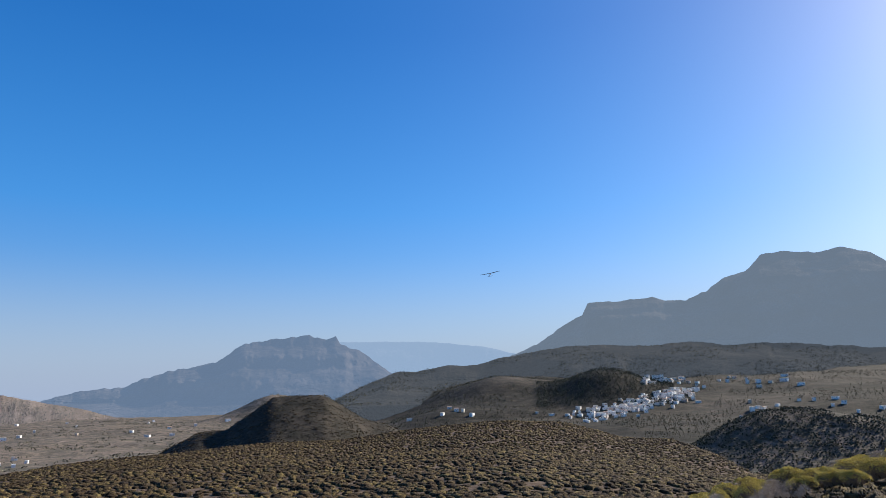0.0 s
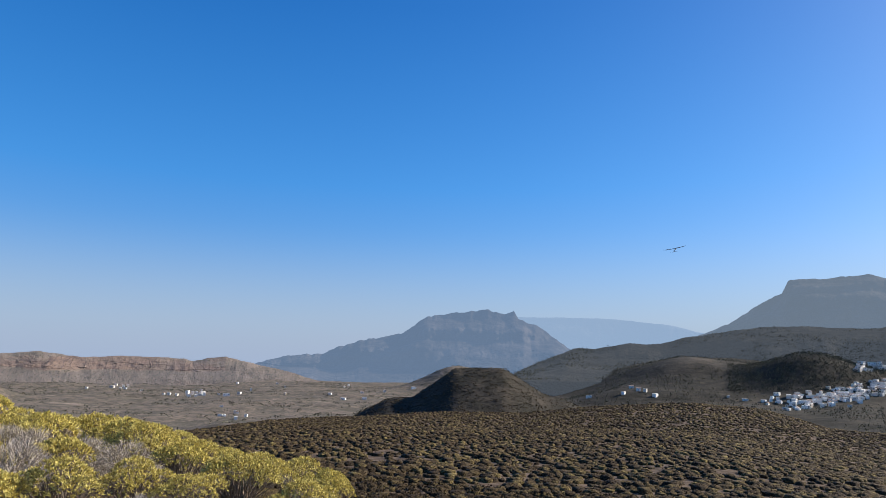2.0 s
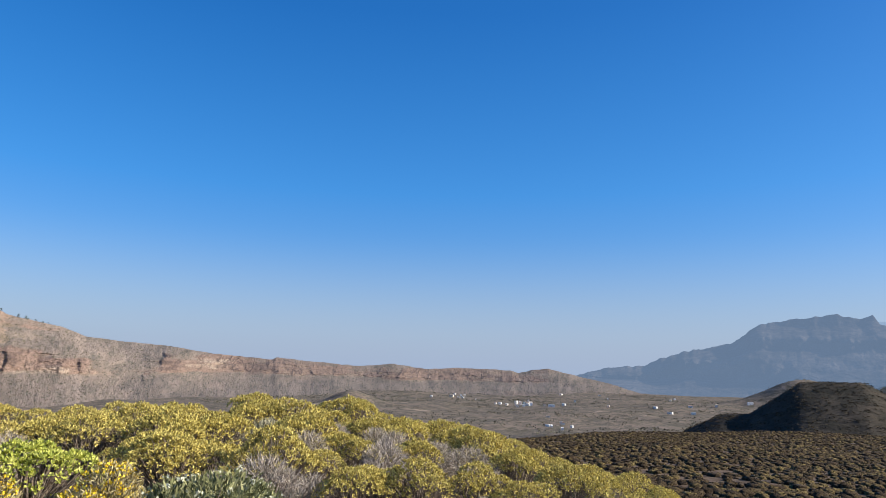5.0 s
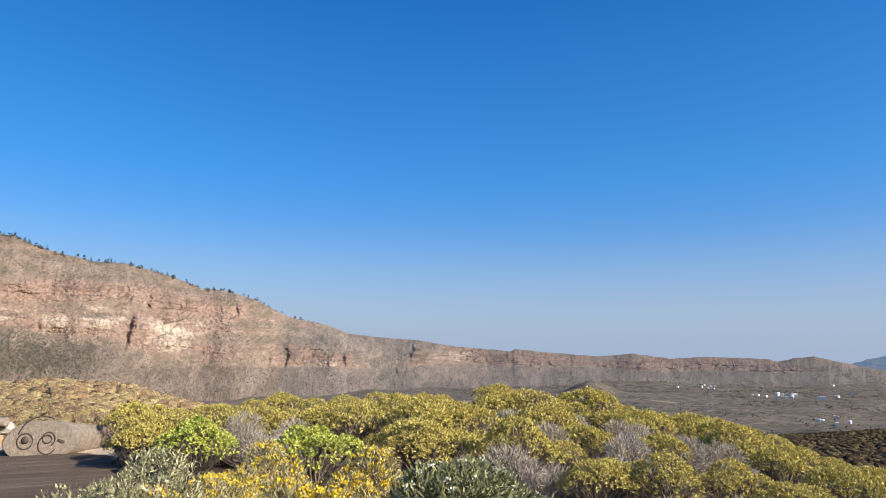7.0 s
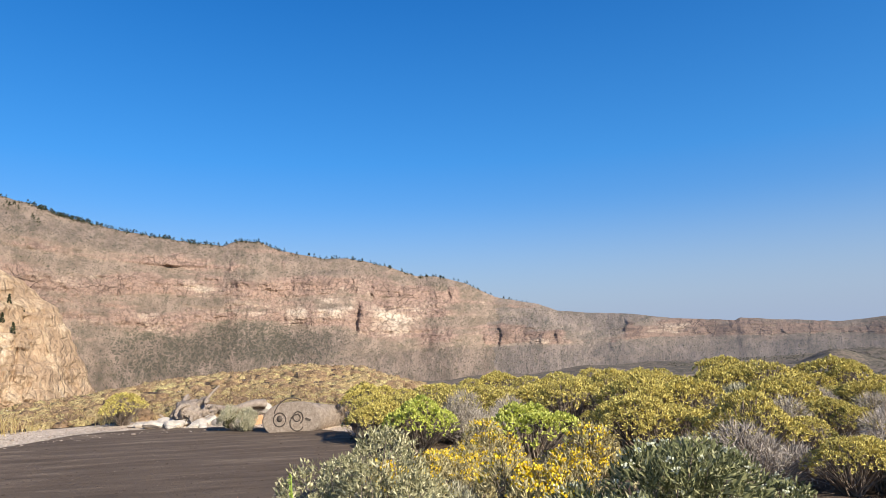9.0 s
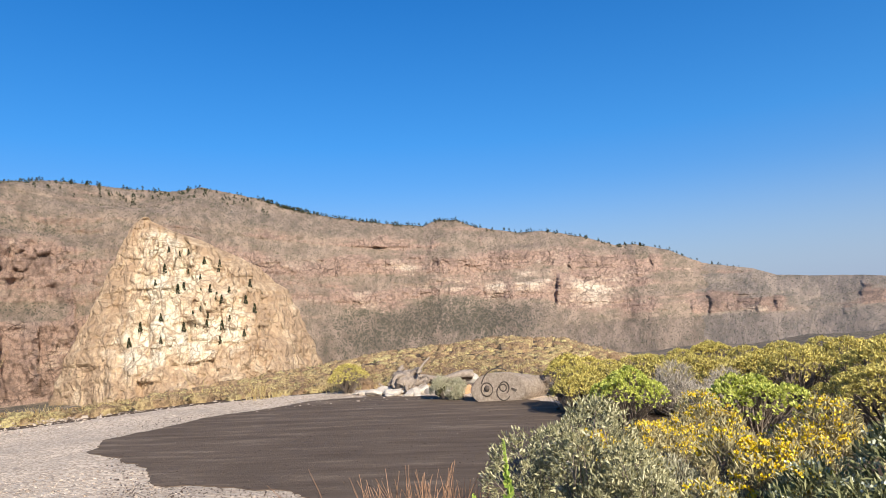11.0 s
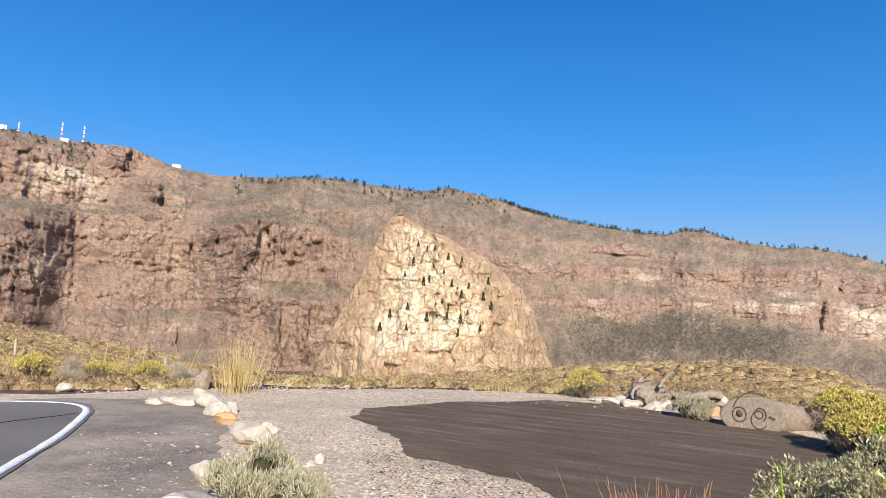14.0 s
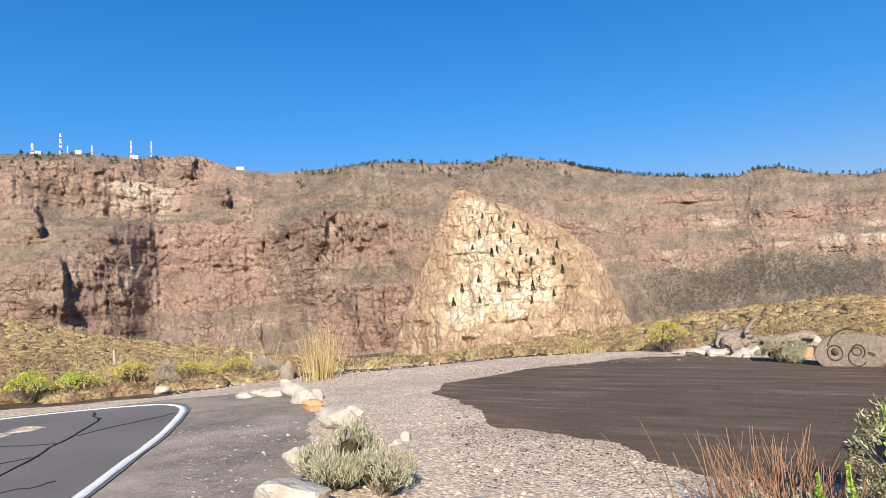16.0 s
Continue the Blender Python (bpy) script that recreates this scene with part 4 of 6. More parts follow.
# light put into the colour: dark copy for backlit hill, pale for sunny yard
MAT_BRUSH_BACKLIT = brush_material("hill_scrub", (0.3, (0.040, 0.027, 0.016)), (0.5, (0.074, 0.050, 0.026)), (0.65, (0.118, 0.083, 0.036)), (0.85, (0.24, 0.18, 0.066)))
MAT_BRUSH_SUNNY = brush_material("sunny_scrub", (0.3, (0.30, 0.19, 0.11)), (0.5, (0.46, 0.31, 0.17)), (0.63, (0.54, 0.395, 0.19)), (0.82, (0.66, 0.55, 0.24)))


def frames_for(d):
    """Two side vectors for each direction."""
    ref = np.where(np.abs(d[:, 2:3]) < 0.9, np.array([[0, 0, 1.0]]), np.array([[1.0, 0, 0]]))
    a = np.cross(d, ref)
    a /= np.linalg.norm(a, axis=1)[:, None] + 1e-9
    return a, np.cross(d, a)


def leaf_quads(tip, axis, length, width, rng):
    """Diamond leaves from tips along axes: arrays (n, 4, 3)."""
    a, b = frames_for(axis)
    th = rng.uniform(0, 2 * np.pi, len(tip))[:, None]
    side = a * np.cos(th) + b * np.sin(th)
    length, width = np.broadcast_to(length, len(tip))[:, None], np.broadcast_to(width, len(tip))[:, None]
    return np.stack([tip, tip + axis * length * 0.55 + side * width / 2, tip + axis * length, tip + axis * length * 0.55 - side * width / 2], 1)


def quads_mesh(name, q):
    q = np.asarray(q).reshape(-1, 4, 3)
    return mesh_from(name, q.reshape(-1, 3), np.arange(len(q) * 4).reshape(-1, 4))


def tubes_mesh(name, lines, radii):
    """Four-sided tapered tubes along polylines."""
    vs, fs, base = [], [], 0
    for line, (r0, r1) in zip(lines, radii):
        p = np.asarray(line, float)
        d = np.gradient(p, axis=0)
        d /= np.linalg.norm(d, axis=1)[:, None] + 1e-9
        a, b = frames_for(d)
        n = len(p)
        rr = np.linspace(r0, r1, n)[:, None]
        ring = [p + rr * (a * math.cos(t) + b * math.sin(t)) for t in (0, math.pi / 2, math.pi, 1.5 * math.pi)]
        vs.append(np.stack(ring, 1).reshape(-1, 3))
        fs.append(sheet_faces(n, 4, wrap=True) + base)
        base += n * 4
    return mesh_from(name, np.concatenate(vs), np.concatenate(fs))


def dome_points(rng, n, spread, height, lumps):
    """Tips on a lumpy low dome and the way each one points."""
    lump = rng.normal(size=(lumps, 3))
    lump[:, 2] = np.abs(lump[:, 2]) * 0.8 + 0.15
    lump /= np.linalg.norm(lump, axis=1)[:, None]
    centre = lump * np.array([spread * 0.66, spread * 0.66, height * 0.66]) * rng.uniform(0.72, 1.05, (lumps, 1))
    size = rng.uniform(0.27, 0.42, lumps)
    k = rng.integers(0, lumps, n)
    d = rng.normal(size=(n, 3))
    d += lump[k] * 0.9
    d[:, 2] = np.where(d[:, 2] < -0.2, -d[:, 2], d[:, 2])
    d /= np.linalg.norm(d, axis=1)[:, None]
    p = centre[k] + d * size[k, None] * np.array([spread, spread, height]) * rng.uniform(0.82, 1.05, (n, 1))
    p[:, 2] = np.maximum(p[:, 2], 0.03)
    return p, d, centre, size


def canopy_points(rng, n, spread, height, skirt, tiers=6):
    """Tips over a few overlapping umbrella canopies, facing outwards."""
    turn = rng.uniform(0, 2 * np.pi) + np.arange(tiers) * 2.4
    far = spread * 0.58 * np.sqrt(np.arange(tiers) / max(1, tiers - 1))
    cx = np.stack([np.cos(turn) * far, np.sin(turn) * far], 1) + rng.normal(size=(tiers, 2)) * spread * 0.05
    rad = spread * rng.uniform(0.36, 0.5, tiers) * np.where(np.arange(tiers) == 0, 1.3, 1.0)
    top = height * (1.0 - 0.42 * (far / spread) ** 1.5) * rng.uniform(0.80, 1.02, tiers)
    k = rng.choice(tiers, n, p=rad ** 2 / np.sum(rad ** 2))
    u = np.sqrt(rng.uniform(0, 1, n))
    th = rng.uniform(0, 2 * np.pi, n)
    edge = 1 + 0.16 * fbm(np.cos(th) * 1.7 + k * 5, np.sin(th) * 1.7, k * 3.0, 3, 7)
    fall = rad[k] * (0.55 + skirt) * (1 - np.sqrt(np.clip(1 - 0.985 * u ** 2, 0, 1)))
    x, y = cx[k, 0] + np.cos(th) * u * rad[k] * edge, cx[k, 1] + np.sin(th) * u * rad[k] * edge
    lump = 0.055 * height * fbm(x / spread * 6, y / spread * 6, k * 1.0, 2, 19)
    p = np.stack([x, y, np.maximum(top[k] - fall + lump, 0.04) - rng.exponential(0.02, n) * height], 1)
    d = np.stack([np.cos(th) * u ** 1.5, np.sin(th) * u ** 1.5, 0.25 + np.sqrt(np.clip(1 - u ** 2, 0, 1))], 1)
    d /= np.linalg.norm(d, axis=1)[:, None]
    # tips buried under a neighbouring canopy are dropped
    keep = np.ones(n, bool)
    for j in range(tiers):
        q = np.hypot(x - cx[j, 0], y - cx[j, 1]) / rad[j]
        roof = top[j] - rad[j] * (0.55 + skirt) * (1 - np.sqrt(np.clip(1 - q ** 2, 0, 1)))
        keep &= ~((k != j) & (q < 0.9) & (p[:, 2] < roof - 0.10 * height))
    return p[keep], d[keep], np.column_stack([cx, top * 0.8]), rad


def canopy_shrub(name, seed, label, mat, spread, height, tips, leaves, leaf, skirt=0.4, tiers=6, splay=0.5):
    """A domed bush: rosettes of leaves over umbrella canopies on forked bare stems."""
    rng = np.random.default_rng(seed)
    thing = tagged(new(name), label, "shrub", group="shrubs on the slope")
    p, d, centre, rad = canopy_points(rng, tips, spread, height, skirt, tiers)
    P, D = np.repeat(p, leaves, 0), np.repeat(d, leaves, 0)
    # leaves stand out from the canopy in rosettes
    ax = D * 0.8 + rng.normal(size=P.shape) * splay
    ax /= np.linalg.norm(ax, axis=1)[:, None]
    side = np.cross(D + rng.normal(size=P.shape) * 0.25, ax)
    side /= np.linalg.norm(side, axis=1)[:, None] + 1e-9
    ln, wd = (leaf[0] * rng.uniform(0.65, 1.25, len(P)))[:, None], (leaf[1] * rng.uniform(0.8, 1.25, len(P)))[:, None]
    q = np.stack([P, P + ax * ln * 0.55 + side * wd / 2, P + ax * ln, P + ax * ln * 0.55 - side * wd / 2], 1)
    part("foliage", quads_mesh("foliage", q), mat, thing)
    lines, radii = stems_to(rng, np.concatenate([centre, p[rng.integers(0, len(p), 90)] * 0.98]), 0.016, 0.004, 0.1)
    part("branching", tubes_mesh("stems", lines, radii), MAT_STEM, thing)
    # dead twigs under the canopies, darkened to paint in the shade there
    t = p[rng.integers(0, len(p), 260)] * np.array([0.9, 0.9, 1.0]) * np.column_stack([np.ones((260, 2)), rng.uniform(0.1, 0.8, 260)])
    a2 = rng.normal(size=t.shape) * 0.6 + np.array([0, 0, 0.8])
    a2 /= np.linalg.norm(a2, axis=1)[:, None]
    part("dead_twigwork", quads_mesh("dead_twigs", leaf_quads(t, a2, 0.24, 0.008, rng)), MAT_SHADED_TWIG, thing)["kind"] = "stuff"
    return thing


def stems_to(rng, targets, r0=0.018, r1=0.006, bend=0.15):
    lines = []
    for t in targets:
        base = np.array([*(rng.normal(size=2) * 0.06), -0.03])
        mid = base * 0.5 + t * 0.5 + rng.normal(size=3) * bend * np.linalg.norm(t) * 0.5
        mid[2] = abs(mid[2]) * 0.8
        s = np.linspace(0, 1, 6)[:, None]
        lines.append((1 - s) ** 2 * base + 2 * s * (1 - s) * mid + s ** 2 * t)
    return lines, [(r0, r1)] * len(lines)


def shrub(name, seed, label, foliage_mat, spread=0.8, height=0.9, tips=420, leaves=7, leaf=(0.075, 0.022), lumps=9, open_angle=0.9, upright=0.0, flowers=None, flower_mat=None, flower_label="", stem_mat=None, category="shrub", inner=True):
    rng = np.random.default_rng(seed)
    thing = new(name)
    tagged(thing, label, category, group="shrubs on the slope")
    p, d, centre, lump_size = dome_points(rng, tips, spread, height, lumps)
    if upright:
        d = d * (1 - upright) + np.array([0, 0, upright])
        d /= np.linalg.norm(d, axis=1)[:, None]
    P, D = np.repeat(p, leaves, 0), np.repeat(d, leaves, 0)
    ax = D + rng.normal(size=P.shape) * open_angle * 0.6
    ax /= np.linalg.norm(ax, axis=1)[:, None]
    P = P + rng.normal(size=P.shape) * leaf[0] * 0.35
    q = leaf_quads(P, ax, leaf[0] * rng.uniform(0.6, 1.3, len(P)), leaf[1] * rng.uniform(0.8, 1.3, len(P)), rng)
    part("foliage", quads_mesh("foliage", q), foliage_mat, thing)
    # dark cores added behind the leaves, coloured to stand in for inner shade
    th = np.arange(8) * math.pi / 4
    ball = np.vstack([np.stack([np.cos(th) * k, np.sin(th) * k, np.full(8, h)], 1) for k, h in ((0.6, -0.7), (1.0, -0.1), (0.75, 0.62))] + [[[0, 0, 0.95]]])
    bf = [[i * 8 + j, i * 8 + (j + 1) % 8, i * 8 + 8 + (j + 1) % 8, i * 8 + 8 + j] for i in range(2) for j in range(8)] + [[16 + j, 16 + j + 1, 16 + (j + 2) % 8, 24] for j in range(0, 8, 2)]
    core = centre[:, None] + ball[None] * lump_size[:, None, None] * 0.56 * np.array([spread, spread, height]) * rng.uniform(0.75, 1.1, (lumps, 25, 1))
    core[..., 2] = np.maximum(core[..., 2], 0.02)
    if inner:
        tagged(part("inner_growth", mesh_from("inner_growth", core.reshape(-1, 3), (np.array(bf)[None] + 25 * np.arange(lumps)[:, None, None]).reshape(-1, 4)), MAT_SHADE_CORE, thing), kind="stuff")
    pick = p[rng.integers(0, len(p), min(70, tips // 4))]
    lines, rad = stems_to(rng, np.concatenate([centre, pick * 0.97]), 0.014, 0.004)
    part("branching", tubes_mesh("stems", lines, rad), stem_mat or MAT_STEM, thing)
    if flowers:
        n, size = flowers
        high = p[p[:, 2] > 0.42 * height]
        top = high[rng.permutation(len(high))[:n]]
        F = np.repeat(top, 14, 0) + rng.normal(size=(len(top) * 14, 3)) * size * np.array([0.5, 0.5, 0.28]) + np.array([0, 0, size * 0.4 + leaf[0] * 0.75])
        ax = rng.normal(size=F.shape) + np.array([0, 0, 1.2])
        ax /= np.linalg.norm(ax, axis=1)[:, None]
        part("blossom", quads_mesh("flowers", leaf_quads(F, ax, size * 0.55, size * 0.5, rng)), flower_mat, thing, flower_label)
    return thing


def twiggy(name, seed, label, mat, spread, height, twigs=500, category="shrub", group="dry shrubs on the slope"):
    """A leafless shrub: many thin forked twigs."""
    rng = np.random.default_rng(seed)
    thing = tagged(new(name), label, category, group=group)
    p, d, centre, _ = dome_points(rng, twigs, spread, height, 7)
    ax = d + rng.normal(size=p.shape) * 0.35 + np.array([0, 0, 0.35])
    ax /= np.linalg.norm(ax, axis=1)[:, None]
    q = [leaf_quads(p - ax * 0.1, ax, 0.22 * rng.uniform(0.6, 1.2, twigs), 0.007, rng)]
    for _ in range(3):
        a2 = ax + rng.normal(size=p.shape) * 0.5
        a2 /= np.linalg.norm(a2, axis=1)[:, None]
        q.append(leaf_quads(p, a2, 0.13 * rng.uniform(0.6, 1.3, twigs), 0.006, rng))
    part("twigwork", quads_mesh("twigs", np.concatenate(q)), mat, thing)
    lines, rad = stems_to(rng, np.concatenate([centre, p[:60]]), 0.012, 0.003)
    part("branching", tubes_mesh("stems", lines, rad), MAT_STEM, thing)
    return thing


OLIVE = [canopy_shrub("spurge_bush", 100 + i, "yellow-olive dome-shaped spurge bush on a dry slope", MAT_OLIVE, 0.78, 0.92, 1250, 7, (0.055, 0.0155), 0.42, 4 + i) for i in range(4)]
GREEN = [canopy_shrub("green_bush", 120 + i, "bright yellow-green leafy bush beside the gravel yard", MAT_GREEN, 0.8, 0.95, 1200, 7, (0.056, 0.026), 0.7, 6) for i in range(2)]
YELLOW = [shrub("flowering_bush", 130 + i, "brown-stemmed bush topped with golden-yellow flower heads", MAT_BROWNISH, 0.75, 0.9, 900, 7, (0.075, 0.013), 10, 0.8, 0.5, (150, 0.048), MAT_FLOWER, "golden-yellow flower heads", inner=False) for i in range(2)]
GREY = [twiggy("dry_bush", 140 + i, "leafless grey-brown twiggy bush on a dry slope", MAT_DRY, 0.75, 0.75, 1000) for i in range(2)]
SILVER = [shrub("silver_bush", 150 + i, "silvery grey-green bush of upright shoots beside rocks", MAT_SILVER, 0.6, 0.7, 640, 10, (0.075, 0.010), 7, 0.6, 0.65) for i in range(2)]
DARK = [shrub("leafy_bush", 160 + i, "dark olive small-leaved bush with pale twigs beside the yard", MAT_DARK, 0.75, 1.1, 1900, 7, (0.045, 0.0125), 12, 1.1, 0.35, inner=False) for i in range(2)]
WHITE = [shrub("white_flowering_bush", 170, "dark green bush with round whitish flower heads", MAT_DEEP, 0.85, 1.0, 2000, 7, (0.06, 0.013), 13, 1.0, 0.3, (80, 0.034), MAT_WHITE_FLOWER, "round whitish flower heads", inner=False)]
USED = set()


def ground_at(az, r):
    az, r = float(az), float(r)
    return float(ground_z(np.array([az]), np.array([r]))[0])


def plant(kind, az, r, scale, turn, z=None, squash=1.0):
    x, y = polar(az, r)
    z = ground_at(az, r) if z is None else z
    m = Matrix.LocRotScale((float(x), float(y), z), Euler((0, 0, radians(turn))), None)
    if kind.name not in USED:
        USED.add(kind.name)
        kind.matrix_basis = m
        ob = kind
    else:
        ob = copy_thing(kind, m)
    ob.scale = (scale, scale, scale * squash)
    return ob


# named bushes along the yard and the slope
rng = random.Random(7)
for kind, az, r, sc in (
        (OLIVE[0], 87.0, 13.9, 0.98), (GREEN[0], 82.3, 10.3, 0.85), (GREEN[1], 73.0, 9.0, 0.92), (OLIVE[1], 78.6, 12.3, 1.0),
        (YELLOW[0], 76.4, 7.4, 0.8), (YELLOW[1], 80.0, 6.6, 0.75), (YELLOW[1], 73.6, 5.4, 0.85), (YELLOW[0], 69.0, 4.6, 0.68), (YELLOW[1], 84.4, 5.6, 0.8), (YELLOW[0], 76.6, 4.2, 0.66), (YELLOW[0], 68.6, 6.6, 0.85),
        (DARK[0], 86.2, 4.7, 0.98), (DARK[1], 80.4, 4.3, 0.8), (DARK[0], 89.6, 4.9, 0.6), (DARK[1], 86.2, 6.6, 0.8), (WHITE[0], 63.4, 4.6, 1.05), (WHITE[0], 57.6, 4.9, 0.95),
        (SILVER[0], 97.2, 14.0, 0.75), (SILVER[1], 133.6, 6.1, 0.85), (SILVER[0], 130.2, 5.7, 0.6), (SILVER[1], 78.2, 5.6, 0.8), (OLIVE[2], 105.6, 16.6, 0.8),
        (GREEN[1], 152.6, 16.0, 0.6), (GREEN[0], 155.6, 16.0, 0.66), (OLIVE[0], 149.0, 16.6, 0.7), (OLIVE[3], 141.0, 16.4, 0.6), (OLIVE[1], 144.5, 16.6, 0.6), (GREY[0], 146.8, 16.5, 0.7), (GREY[1], 139.0, 16.4, 0.65)):
    plant(kind, az, r, sc, rng.uniform(0, 360))

# the bushy brow of the slope
TOP_AZ = [20, 25, 29.6, 34.3, 37, 41, 44, 48.5, 50.4, 54, 59, 62.7, 66, 70, 72.7, 75.3, 78.4, 81, 84, 87]
TOP_EL = [-10, -8.45, -6.75, -5.85, -4.95, -4.0, -3.5, -2.75, -2.1, -2.05, -2.0, -2.4, -2.7, -2.7, -2.2, -2.4, -3.3, -3.5, -3.7, -3.7]
for ring, step in ((16.5, 2.4), (14.0, 2.6), (12.0, 2.9), (10.2, 3.3), (8.6, 4.0), (7.0, 5.2), (5.6, 7.5)):
    az = 22.0
    while az < 86:
        az += step * rng.uniform(0.85, 1.35)
        r = ring + rng.uniform(-1.1, 1.1)
        if az > 66 and r < 10.5:
            continue
        if az < 36 and r < 6.5 or (54 < az < 66 and r < 7.2):
            continue
        gz = ground_at(az, r)
        room = EYE + r * math.tan(radians(np.interp(az, TOP_AZ, TOP_EL) + rng.uniform(-0.5, 0.15))) - gz
        kind = rng.choice(OLIVE + OLIVE + OLIVE + GREY + [OLIVE[1], OLIVE[3]])
        if r < 13.5 and rng.random() < 0.36:
            kind = rng.choice(GREY + GREY + GREY + [SILVER[1]])
        size = min(room / (1.05 if kind in GREY else 0.90), rng.uniform(0.48, 0.84) * (0.11 * r + 0.2))
        if kind in GREY:
            size = min(size, 0.95)
        if size > 0.28:
            plant(kind, az, r, size, rng.uniform(0, 360), gz, rng.uniform(0.85, 1.05))
# bushes on the next knoll
az = -44.0
while az < -15:
    for r in (20.0, 22.0, 24.0, 26.0, 28.0):
        plant(rng.choice(OLIVE + OLIVE + GREY), az + rng.uniform(-0.8, 0.8), r + rng.uniform(-1, 1), rng.uniform(0.45, 0.8), rng.uniform(0, 360))
    az += 1.7


# ---- low scrub over the hillsides ----
def scrub(name, label, count, az_range, r_range, size, leaves, seed, mat):
    rng = np.random.default_rng(seed)
    az = rng.uniform(*az_range, count)
    r = np.sqrt(rng.uniform(r_range[0] ** 2, r_range[1] ** 2, count))
    rc = cyc(az, CREST_AZ, CREST_R)
    ok = (r < rc * 1.12)
    x0, y0 = polar(az, r)
    ok &= fbm(x0 / 6, y0 / 6, 0, 3, seed) > -0.65
    az, r, x0, y0 = az[ok], r[ok], x0[ok], y0[ok]
    z0 = ground_z(az, r)
    n = len(az)
    sz = size * rng.uniform(0.55, 1.35, n)
    # a rough cushion for each plant
    th = np.arange(6) * math.pi / 3
    ring = [np.stack([np.cos(th) * k, np.sin(th) * k, np.full(6, h)], 1) for k, h in ((0.95, -0.15), (0.85, 0.42))]
    dome = np.vstack(ring + [[[0, 0, 0.66]]])
    faces = [[j, (j + 1) % 6, 6 + (j + 1) % 6, 6 + j] for j in range(6)] + [[6 + j, 7 + j, 6 + (j + 2) % 6, 12] for j in range(0, 6, 2)]
    base = np.stack([x0, y0, z0], 1)[:, None]
    body = dome[None] * sz[:, None, None] * rng.uniform(0.72, 1.2, (n, 13, 1)) * rng.uniform(0.75, 1.2, (n, 1, 3)) + base
    body_f = (np.array(faces)[None] + 13 * np.arange(n)[:, None, None]).reshape(-1, 4)
    d = rng.normal(size=(n, leaves, 3))
    d[..., 2] = np.abs(d[..., 2]) * 0.9 + 0.05
    d /= np.linalg.norm(d, axis=2)[..., None]
    p = d * sz[:, None, None] * np.array([0.9, 0.9, 0.6]) * rng.uniform(0.75, 1.0, (n, leaves, 1)) + base
    D = (d + rng.normal(size=d.shape) * 0.4 + np.array([0, 0, 0.2])).reshape(-1, 3)
    D /= np.linalg.norm(D, axis=1)[:, None]
    S = np.repeat(sz, leaves)
    q = leaf_quads(p.reshape(-1, 3), D, S * 0.3, S * 0.12, rng)
    v = np.vstack([body.reshape(-1, 3), q.reshape(-1, 3)])
    f = np.vstack([body_f, n * 13 + np.arange(len(q) * 4).reshape(-1, 4)])
    ob = part(name, mesh_from(name, v, f), mat, smooth=True)
    return tagged(ob, label, "scrub", kind="stuff")


scrub("hill_scrub", "low brown-olive scrub covering the hill", 48000, (-41, 36), (30, 178), 0.34, 4, 201, MAT_BRUSH_BACKLIT)
scrub("brow_scrub", "low brown-olive scrub on the near slope", 3600, (-41, 34), (8.5, 31), 0.28, 26, 204, MAT_BRUSH_BACKLIT)
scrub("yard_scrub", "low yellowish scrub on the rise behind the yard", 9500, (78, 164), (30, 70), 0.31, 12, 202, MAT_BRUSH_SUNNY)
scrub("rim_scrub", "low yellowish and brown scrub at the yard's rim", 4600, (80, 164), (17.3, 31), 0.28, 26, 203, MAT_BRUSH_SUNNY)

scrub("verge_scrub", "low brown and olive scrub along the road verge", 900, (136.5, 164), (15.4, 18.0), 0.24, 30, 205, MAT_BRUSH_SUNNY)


# ---- rocks, log, stump, reeds ----
MAT_BOULDER = plain_material("pale_boulder", (0.36, 0.305, 0.245), (0.64, 0.565, 0.47), 5, bump=0.9, dist=0.03)
MAT_ORANGE = plain_material("rusty_boulder", (0.44, 0.24, 0.11), (0.66, 0.42, 0.24), 5, bump=0.5, dist=0.03)
MAT_LOG = plain_material("weathered_log", (0.27, 0.205, 0.155), (0.52, 0.42, 0.325), 11, bump=1.0, dist=0.05)
MAT_CARVE = plain_material("carved_groove", (0.055, 0.042, 0.033), (0.12, 0.095, 0.075), 12, bump=0)
MAT_PAINT = plain_material("worn_road_paint", (0.62, 0.60, 0.56), (0.82, 0.81, 0.78), 8, bump=0.1, dist=0.003)
MAT_CRACK = plain_material("tar_crack", (0.012, 0.011, 0.011), (0.03, 0.028, 0.026), 9, bump=0)
MAT_STAKE = plain_material("grey_stake", (0.35, 0.30, 0.25), (0.5, 0.45, 0.38), 9)


def rock_mesh(seed, sx, sy, sz, rough=0.22, sub=3):
    bm = bmesh.new()
    bmesh.ops.create_icosphere(bm, subdivisions=sub, radius=1.0)
    co = np.array([v.co for v in bm.verts])
    # flat facets, then rough grain
    rng = np.random.default_rng(seed)
    n = rng.normal(size=(13, 3))
    n /= np.linalg.norm(n, axis=1)[:, None]
    cut = rng.uniform(0.5, 0.85, 13)
    for k in range(13):
        d = co @ n[k]
        co = co - np.where(d > cut[k], (d - cut[k]) * 0.92, 0)[:, None] * n[k]
    g = 1 + rough * fbm(co[:, 0] * 1.6 + seed, co[:, 1] * 1.6, co[:, 2] * 1.6, 4, seed)
    co = co * g[:, None] * np.array([sx, sy, sz])
    co[:, 2] += sz * 0.62
    for v, c in zip(bm.verts, co):
        v.co = c
    return bm


